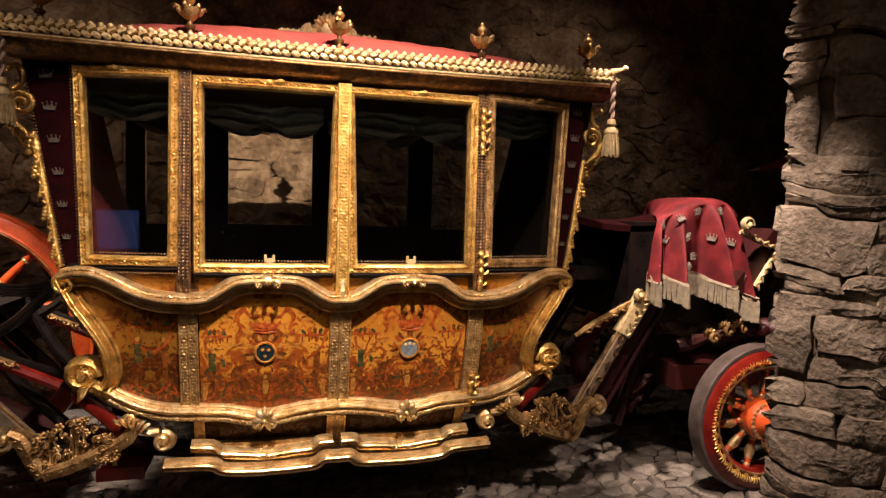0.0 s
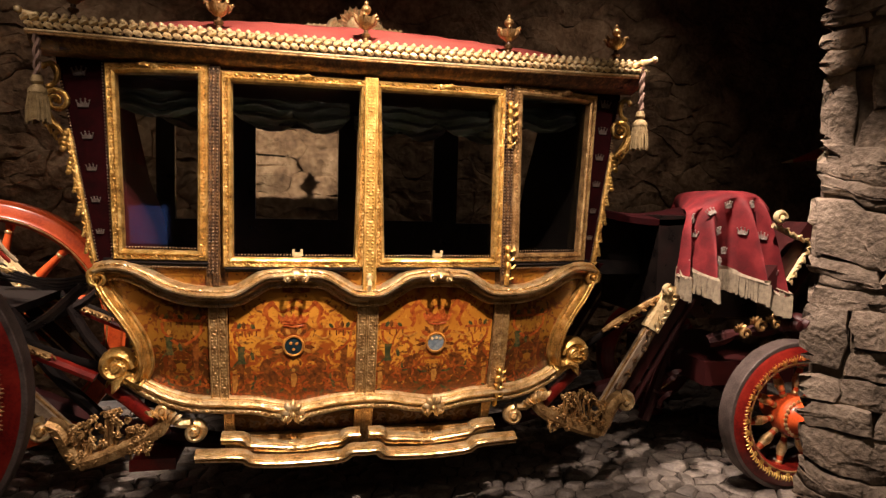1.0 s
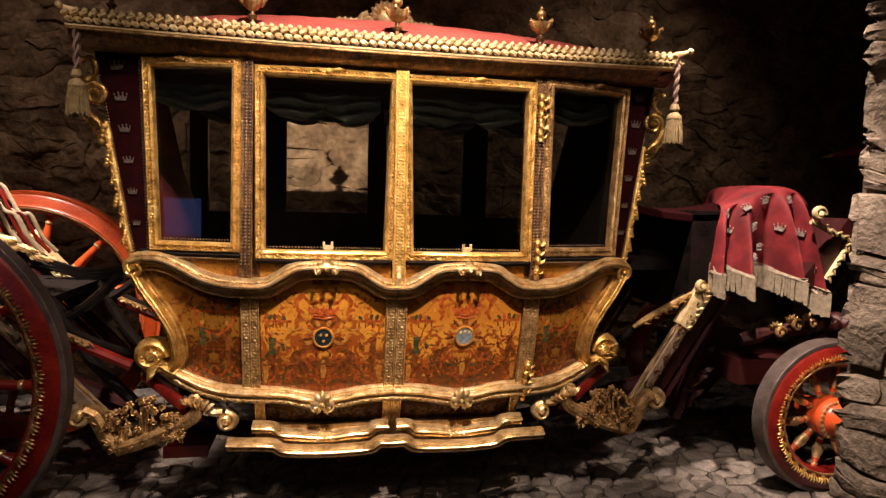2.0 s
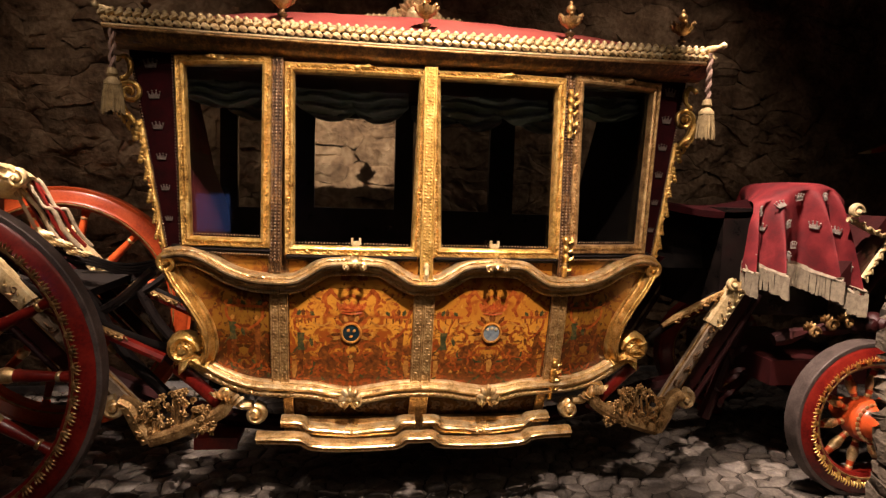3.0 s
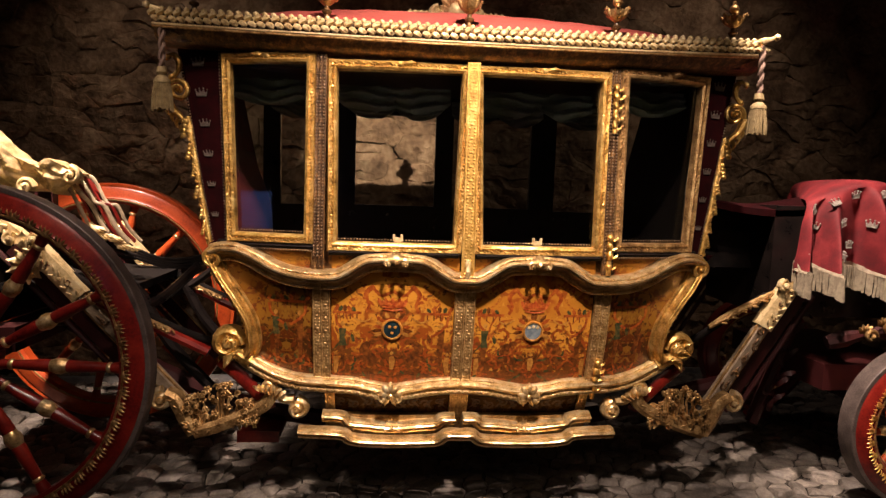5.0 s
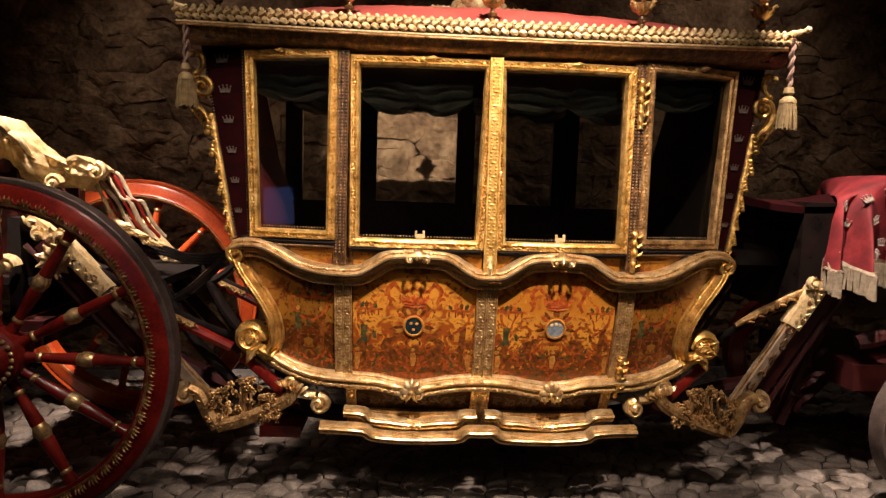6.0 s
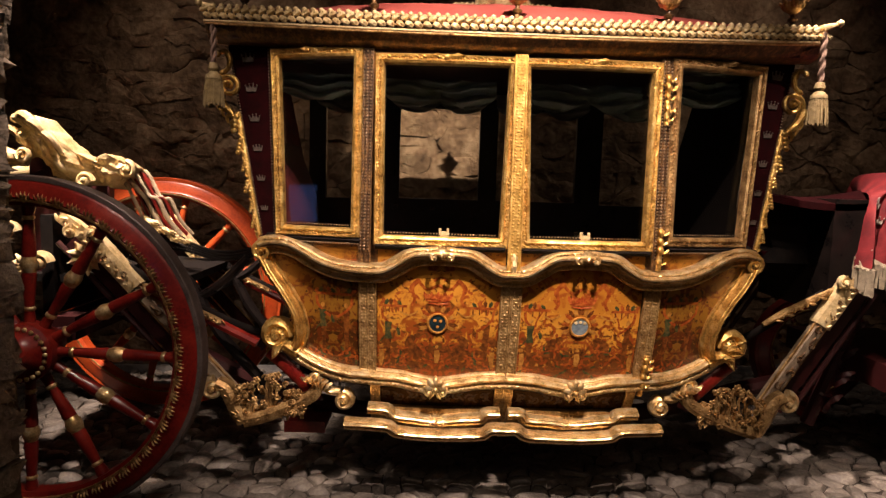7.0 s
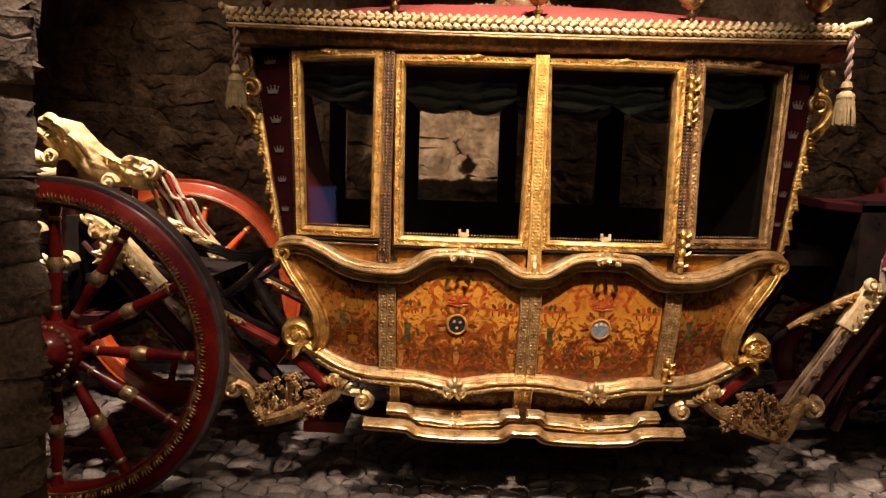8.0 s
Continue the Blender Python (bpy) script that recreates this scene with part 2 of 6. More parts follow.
class Shape:
    """Vertices and faces gathered for one mesh."""

    def __init__(self):
        self.v, self.f, self.uv = [], [], None

    def add(self, verts, faces):
        k = len(self.v)
        self.v += [tuple(a) for a in verts]
        self.f += [[k + i for i in a] for a in faces]
        return self

    def blob(self, p, size, turn=None):
        s = Vector((size, size, size)) if isinstance(size, (int, float)) else Vector(size)
        r = turn or Matrix.Identity(3)
        return self.add([Vector(p) + r @ Vector((a[0] * s.x, a[1] * s.y, a[2] * s.z)) for a in ICO[0]], ICO[1])

    def box(self, x0, x1, y0, y1, z0, z1):
        v = [(x, y, z) for x in (x0, x1) for y in (y0, y1) for z in (z0, z1)]
        return self.add(v, [(0, 1, 3, 2), (4, 6, 7, 5), (0, 4, 5, 1), (2, 3, 7, 6), (0, 2, 6, 4), (1, 5, 7, 3)])

    def grid(self, fn, nu, nv):
        v = [fn(i / nu, j / nv) for j in range(nv + 1) for i in range(nu + 1)]
        w = nu + 1
        return self.add(v, [(j * w + i, j * w + i + 1, (j + 1) * w + i + 1, (j + 1) * w + i) for j in range(nv) for i in range(nu)])

    def slab(self, fn, nu, nv, back):
        """A sheet with thickness: fn gives the face, back the offset to its rear."""
        b = Vector(back)
        k, w = len(self.v), nu + 1
        self.grid(fn, nu, nv)
        m = len(self.v)
        self.v += [tuple(Vector(a) + b) for a in self.v[k:m]]
        self.f += [(m + j * w + i, m + (j + 1) * w + i, m + (j + 1) * w + i + 1, m + j * w + i + 1) for j in range(nv) for i in range(nu)]
        ring = [i for i in range(w)] + [j * w + nu for j in range(1, nv + 1)] + [nv * w + i for i in range(nu - 1, -1, -1)] + [j * w for j in range(nv - 1, 0, -1)]
        self.f += [(k + a, m + a, m + c, k + c) for a, c in zip(ring, ring[1:] + ring[:1])]
        return self

    def tube(self, pts, radius, seg=8, flat=1.0, up=(0, -1, 0)):
        """A round bar along points; radius a number or one per point; flat squeezes it along up."""
        pts = [Vector(a) for a in pts]
        n = len(pts)
        rad = radius if isinstance(radius, (list, tuple)) else [radius] * n
        u = Vector(up)
        rings = []
        for i, p in enumerate(pts):
            t = (pts[min(n - 1, i + 1)] - pts[max(0, i - 1)]).normalized()
            s = t.cross(u)
            if s.length < 1e-4:
                s = t.orthogonal()
            s.normalize()
            w = s.cross(t).normalized()
            rings.append([p + s * (rad[i] * math.cos(a)) + w * (rad[i] * flat * math.sin(a)) for a in (2 * math.pi * k / seg for k in range(seg))])
        v = [a for r in rings for a in r]
        f = [(i * seg + k, i * seg + (k + 1) % seg, (i + 1) * seg + (k + 1) % seg, (i + 1) * seg + k) for i in range(n - 1) for k in range(seg)]
        f += [tuple(range(seg))[::-1], tuple((n - 1) * seg + k for k in range(seg))]
        return self.add(v, f)

    def mould(self, pts, prof, out=(0, -1, 0), closed=False):
        """A moulding along points: prof holds (across, outward) pairs."""
        pts = [Vector(a) for a in pts]
        n, o, k = len(pts), Vector(out), len(prof)
        v = []
        for i, p in enumerate(pts):
            a = pts[(i - 1) % n] if closed else pts[max(0, i - 1)]
            b = pts[(i + 1) % n] if closed else pts[min(n - 1, i + 1)]
            t1, t2 = (p - a), (b - p)
            t1 = t1.normalized() if t1.length > 1e-6 else t2.normalized()
            t2 = t2.normalized() if t2.length > 1e-6 else t1
            s1, s2 = o.cross(t1).normalized(), o.cross(t2).normalized()
            s = (s1 + s2)
            s = s / max(0.5, s.dot(s1))
            v += [p + s * c + o * d for c, d in prof]
        m = n if closed else n - 1
        f = [(i * k + j, i * k + j + 1, ((i + 1) % n) * k + j + 1, ((i + 1) % n) * k + j) for i in range(m) for j in range(k - 1)]
        if not closed:
            f += [tuple(range(k)), tuple((n - 1) * k + j for j in range(k))[::-1]]
        return self.add(v, f)

    def lathe(self, prof, at, axis="z", seg=12):
        """A turned form: prof holds (radius, height) pairs."""
        k = len(prof)
        v = []
        for i in range(seg):
            a = 2 * math.pi * i / seg
            for r, h in prof:
                x, y = r * math.cos(a), r * math.sin(a)
                q = {"z": (x, y, h), "y": (x, -h, y), "x": (h, x, y)}[axis]
                v.append(Vector(at) + Vector(q))
        f = [(i * k + j, ((i + 1) % seg) * k + j, ((i + 1) % seg) * k + j + 1, i * k + j + 1) for i in range(seg) for j in range(k - 1)]
        return self.add(v, f)

    def leaf(self, p, along, side, length, width, lift):
        """A curled acanthus leaf with a raised rib and lobed edge."""
        p, a, s = Vector(p), Vector(along).normalized(), Vector(side).normalized()
        o = a.cross(s).normalized()
        v, f = [], []
        for i in range(6):
            t = i / 5
            w = width * math.sin(math.pi * min(1, 0.12 + t * 0.88)) * (1.15 if i % 2 else 0.8)
            c = p + a * (length * t) + o * (lift * math.sin(t * 2.4))
            v += [c - s * w - o * 0.25 * width, c + o * 0.35 * width, c + s * w - o * 0.25 * width]
        for i in range(5):
            f += [(3 * i, 3 * i + 1, 3 * i + 4, 3 * i + 3), (3 * i + 1, 3 * i + 2, 3 * i + 5, 3 * i + 4), (3 * i + 2, 3 * i, 3 * i + 3, 3 * i + 5)]
        return self.add(v, f)

    def volute(self, centre, radius, turns, thick, start=0.0, hand=1, flat=1.3, plane="xz"):
        """A scroll that winds in to its eye."""
        n = int(14 * turns)
        pts, rad = [], []
        for i in range(n + 1):
            t = i / n
            a = start + hand * turns * 2 * math.pi * t
            r = radius * (1 - 0.82 * t)
            pts.append(Vector(centre) + (Vector((r * math.cos(a), -0.02 * t, r * math.sin(a)))))
            rad.append(thick * (1 - 0.45 * t))
        self.tube(pts, rad, 8, flat)
        return self.blob(Vector(centre) + Vector((0, -0.025, 0)), (thick * 0.9, thick * 1.3, thick * 0.9))


def mesh(name, shape, mat, smooth=True):
    me = bpy.data.meshes.new(name)
    me.from_pydata(shape.v, [], shape.f)
    me.update()
    bm = bmesh.new()
    bm.from_mesh(me)
    bmesh.ops.recalc_face_normals(bm, faces=bm.faces)
    bm.to_mesh(me)
    bm.free()
    if shape.uv:
        layer = me.uv_layers.new(name="UVMap")
        for lo in me.loops:
            layer.data[lo.index].uv = shape.uv(me.vertices[lo.vertex_index].co)
    me.materials.append(mat)
    me.polygons.foreach_set("use_smooth", [smooth] * len(me.polygons))
    if smooth:
        me.set_sharp_from_angle(angle=radians(42))
    return me


def part(name, shape, mat, parent, label="", smooth=True):
    ob = new(name, mesh(name, shape, mat, smooth))
    if parent is None:
        return tagged(ob, label, name.split("_")[-1], name.replace("_", " ") + "s of the coach")
    ob.parent = parent
    return tagged(ob, label) if label else ob


def curve(points, steps=8):
    """A smooth line through a few points."""
    p = [Vector(a) for a in points]
    p = [2 * p[0] - p[1]] + p + [2 * p[-1] - p[-2]]
    out = []
    for i in range(1, len(p) - 2):
        a, b, c, d = p[i - 1:i + 3]
        for k in range(steps):
            t = k / steps
            out.append(0.5 * ((2 * b) + (c - a) * t + (2 * a - 5 * b + 4 * c - d) * t * t + (3 * b - a - 3 * c + d) * t ** 3))
    return out + [p[-2]]


def lerp(table, x):
    return float(np.interp(x, [a for a, _ in table], [b for _, b in table]))


rnd = random.Random(7)


def carve(shape, pts, gap, size, out=(0, -1, 0), spread=0.0, lift=0.0):
    """A chased leaf border: tips that lean to either side in turn, with a bud after every sixth."""
    pts = [Vector(a) for a in pts]
    o = Vector(out)
    left, count = 0.0, 0
    for a, b in zip(pts, pts[1:]):
        d = b - a
        length = d.length
        if length < 1e-6:
            continue
        t = d / length
        s = o.cross(t).normalized()
        x = left
        while x < length:
            k = rnd.uniform(0.88, 1.12)
            e = 1 if count % 2 else -1
            turn = Matrix((t, s, o)).transposed()
            if count % 6 == 5:
                shape.blob(a + t * x + o * lift, (size * 0.9 * k, size * 0.9 * k, size * 0.8 * k), turn)
            else:
                turn = turn @ Matrix.Rotation(e * (0.62 + rnd.uniform(-0.1, 0.1)), 3, "Z")
                shape.blob(a + t * x + s * (e * spread * 0.55) + o * lift, (size * 1.45 * k, size * 0.55 * k, size * 0.6 * k), turn)
            count += 1
            x += gap * rnd.uniform(0.94, 1.06)
        left = x - length
    return shape


def beads(shape, pts, gap, r, out=(0, -1, 0)):
    """An even row of small round heads."""
    pts = [Vector(a) for a in pts]
    left = 0.0
    for a, b in zip(pts, pts[1:]):
        d = b - a
        x = left
        while x < d.length:
            shape.blob(a + d.normalized() * x, r)
            x += gap
        left = x - d.length
    return shape


# ---------------------------------------------------------------- coach body
MID = 0.74          # the coach's long axis
CX = 0.012          # its middle
PROFILE = [(0.30, 0.30), (0.48, 0.26), (0.60, 0.17), (0.76, 0.09), (0.9, 0.05), (1.1, 0.0), (1.3, -0.03), (1.45, -0.035), (2.3, 0.0), (2.6, 0.01)]


def side(x, z, out=0.0):
    """A point on the bowed side of the body, out metres proud of it."""
    return Vector((CX + x, lerp(PROFILE, z) + 0.22 * max(0, abs(x) - 0.3) ** 2 - out, z))


def line(points, out=0.0, steps=8, smooth=True):
    p = [Vector((x, 0, z)) for x, z in points]
    if smooth:
        p = curve(p, steps)
    return [side(a.x, a.z, out) for a in p]


coach = tagged(new("state_coach"), "gilded baroque state coach with painted amber panels and red wheels", "coach")

BELT_DOOR = [(0.0, 1.318), (0.06, 1.322), (0.115, 1.352), (0.185, 1.394), (0.25, 1.403), (0.315, 1.406), (0.38, 1.403), (0.445, 1.394), (0.515, 1.35), (0.57, 1.322), (0.64, 1.315)]
BELT_END = [(0.64, 1.315), (0.76, 1.322), (0.86, 1.35), (0.95, 1.395), (1.02, 1.42), (1.09, 1.422), (1.15, 1.405)]
LOW_DOOR = [(0.0, 0.812), (0.13, 0.802), (0.22, 0.785), (0.32, 0.772), (0.42, 0.785), (0.50, 0.802), (0.64, 0.806)]
LOW_END = [(0.64, 0.806), (0.74, 0.808), (0.82, 0.822), (0.90, 0.850), (0.97, 0.885), (1.03, 0.93)]
EDGE = [(1.40, 1.155), (1.30, 1.10), (1.20, 1.03), (1.10, 0.975), (1.0, 0.962), (0.93, 0.985)]


def edge_x(z):
    return lerp(EDGE[::-1], z)


def panel_shape(x0, x1, low, top, mirror, centre, nx=14, nz=12):
    s = Shape()

    def at(u, v):
        x = x0 + (x1 - x0) * u
        z0, z1 = lerp(low, x), lerp(top, x)
        return side(mirror * x, z0 + (z1 - z0) * v)
    s.slab(at, nx, nz, (0, 0.025, 0))
    s.uv = lambda co: (co.x - CX - mirror * centre, co.z)
    return s


# cross-sections of the mouldings: across, outward
BELT_SECTION = [(-0.050, -0.01), (-0.050, 0.016), (-0.045, 0.024), (-0.038, 0.024), (-0.034, 0.017), (-0.022, 0.022), (-0.012, 0.036), (-0.006, 0.056), (0.000, 0.058), (0.002, 0.054), (0.006, 0.066), (0.014, 0.068), (0.021, 0.060), (0.023, 0.050), (0.029, 0.050), (0.035, 0.046), (0.040, 0.034), (0.042, 0.020), (0.042, -0.01)]
BELT_SECTION = [(c - (0.004 if d > 0.03 else 0.0), d * 1.2) for c, d in BELT_SECTION]
LOW_SECTION = [(-0.036, -0.01), (-0.036, 0.018), (-0.028, 0.036), (-0.016, 0.040), (-0.010, 0.032), (-0.006, 0.032), (-0.002, 0.048), (0.008, 0.056), (0.018, 0.050), (0.021, 0.034), (0.026, 0.034), (0.030, 0.028), (0.034, 0.018), (0.034, -0.01)]
LOW_SECTION = [(c * 1.22, d) for c, d in LOW_SECTION]
FRAME_SECTION = [(-0.022, -0.02), (-0.022, 0.012), (-0.014, 0.026), (0.0, 0.022), (0.010, 0.032), (0.020, 0.026), (0.024, 0.01), (0.024, -0.02)]


def rosette(p, r):
    """A carved palmette: five plump fronds that curl outward over two small scrolls."""
    s = Shape()
    p = Vector(p)
    for k, a in enumerate((0.0, -0.62, 0.62, -1.25, 1.25)):
        d = Vector((math.sin(a), 0, math.cos(a)))
        n = r * (1.0 - 0.08 * abs(a))
        pts = [p + d * (n * t) + Vector((0, -r * 0.42 * math.sin(2.6 * t), -r * 0.25 + r * 0.16 * abs(a) * t * t * (-1 if abs(a) > 1 else 0))) for t in (0.0, 0.2, 0.4, 0.6, 0.8, 0.95, 1.05)]
        s.tube(pts, [r * c for c in (0.12, 0.17, 0.21, 0.24, 0.23, 0.16, 0.05)], 8, 0.8)
    for e in (-1, 1):
        s.volute(p + Vector((e * r * 0.52, -r * 0.10, -r * 0.55)), r * 0.34, 1.2, r * 0.15, math.pi / 2, -e, 1.5)
        s.leaf(p + Vector((e * r * 0.15, -r * 0.2, -r * 0.6)), (e * 0.5, 0, -1), (1, 0, 0.2), r * 0.6, r * 0.2, -r * 0.1)
    return s.blob(p + Vector((0, -r * 0.36, -r * 0.32)), (r * 0.2, r * 0.2, r * 0.24))


def shell(p, r):
    """A small fan-shaped carved ornament."""
    s = Shape()
    for k in range(-3, 4):
        a = math.pi / 2 + k * 0.42
        d = Vector((math.cos(a), 0, math.sin(a)))
        s.leaf(Vector(p), d, d.cross(Vector((0, -1, 0))), r * (1.05 - 0.05 * abs(k)), r * 0.22, r * 0.3)
    for e in (-1, 1):
        s.volute(Vector(p) + Vector((e * r * 0.75, -0.005, -r * 0.15)), r * 0.36, 1.2, r * 0.15, math.pi / 2, -e)
    return s.blob(Vector(p) + Vector((0, -r * 0.3, 0)), (r * 0.25, r * 0.3, r * 0.3))


def window_frame(x0, x1, zb0, zb1, zt0, zt1, parent, top_orn=True, lit=GOLD):
    """Carved gilt frame of a window with sloping ends; corners are bottom and top of each side."""
    corners = [(x0[0], zb0), (x1[0], zb1), (x1[1], zt1), (x0[1], zt0)]
    loop = []
    for (a, za), (b, zb) in zip(corners, corners[1:] + corners[:1]):
        for k in range(5):
            t = k / 5
            loop.append(side(a + (b - a) * t, za + (zb - za) * t, 0.012))
    s = Shape().mould(loop, FRAME_SECTION, closed=True)
    carve(s, loop + loop[:1], 0.0155, 0.0080, spread=0.010, lift=0.026)
    frame_ob = part("window_frame", s, lit, parent)
    mid = [(x0[0] + x1[0]) / 2, (x0[1] + x1[1]) / 2]
    if top_orn:
        s = Shape()
        p = side(mid[1], (zt0 + zt1) / 2 + 0.006, 0.035)
        s.blob(p, (0.018, 0.014, 0.016))
        for e in (-1, 1):
            s.leaf(p, (e, 0, 0.12), (0, 0, 1), 0.075, 0.014, 0.01)
            s.blob(p + Vector((e * 0.035, 0, 0.002)), (0.014, 0.01, 0.009))
        part("frame_ornament", s, lit, parent)
    e = 0.018
    flat_y = max(side(x, zt0).y for x in (x0[1], x1[1])) + 0.004
    g = Shape().slab(lambda u, v: side((x0[0] + e) * (1 - v) * (1 - u) + (x0[1] + e) * v * (1 - u) + (x1[0] - e) * (1 - v) * u + (x1[1] - e) * v * u,
                                       (zb0 + e) * (1 - v) + (zt0 - e) * v, -0.01), 1, 1, (0, 0.004, 0))
    if flat_y > 0.08:
        g.v = [(x, flat_y + (0.004 if k > 3 else 0.0) + 0.03 * (z - zt0), z) for k, (x, y, z) in enumerate(g.v)]
    pane = part("window_pane", g, GLASS, parent, "clear window glass", smooth=False)
    pane.visible_shadow = False
    # thin row of nail heads above the sill
    b = Shape()
    beads(b, [side(x0[0] + 0.03, zb0 + 0.034, 0.01), side(x1[0] - 0.03, zb1 + 0.034, 0.01)], 0.0135, 0.004)
    tagged(part("nail_trim", b, NAIL, parent), kind="stuff")
    return frame_ob


def crown(size):
    """A flat embroidered crown, its base at the origin, facing -y."""
    v = [(-0.5, 0), (0.5, 0), (0.62, 0.5), (0.34, 0.3), (0.22, 0.62), (0.0, 0.34), (-0.22, 0.62), (-0.34, 0.3), (-0.62, 0.5)]
    s = Shape()
    n = len(v)
    s.add([(x * size, -0.004, z * size) for x, z in v] + [(x * size, 0.0, z * size) for x, z in v], [tuple(range(n)), tuple(range(2 * n - 1, n - 1, -1))] + [(i, (i + 1) % n, n + (i + 1) % n, n + i) for i in range(n)])
    for x in (-0.62, -0.22, 0.22, 0.62):
        s.blob((x * size, -0.004, (0.58 if abs(x) > 0.5 else 0.7) * size), size * 0.09)
    for k in range(5):
        s.blob(((-0.4 + 0.2 * k) * size, -0.005, 0.08 * size), size * 0.07)
    return s


CROWN = mesh("crown", crown(0.042), SILVER)
CROWN_BIG = mesh("crown", crown(0.058), SILVER_BRIGHT)


def studded_strip(x, z0, z1, width, parent, name="post_strip", mat=GOLD, out=0.02, taper=0.0):
    """A narrow gilt pilaster strip with rows of chased studs."""
    mat = GOLD_YELLOW if mat == GOLD else mat
    s = Shape()
    s.slab(lambda u, v: side(x + (u - 0.5) * width + taper * (v - 0.5), z0 + (z1 - z0) * v, out), 2, 14, (0, 0.03, 0))
    n = int((z1 - z0) / 0.015)
    for k in range(n):
        z = z0 + (k + 0.5) * (z1 - z0) / n
        dx = taper * ((z - z0) / (z1 - z0) - 0.5)
        if k % 4 == 0:
            s.blob(side(x + dx, z, out), (width * 0.26, 0.004, 0.006))
        else:
            for e in (-0.24, 0.24):
                s.blob(side(x + dx + e * width, z, out), (width * 0.12, 0.004, 0.005))
    for e in (-0.5, 0.5):
        s.tube([side(x + e * width + taper * (t - 0.5), z0 + (z1 - z0) * t, out) for t in (0, 0.25, 0.5, 0.75, 1)], 0.0045, 6)
    return part(name, s, mat, parent)


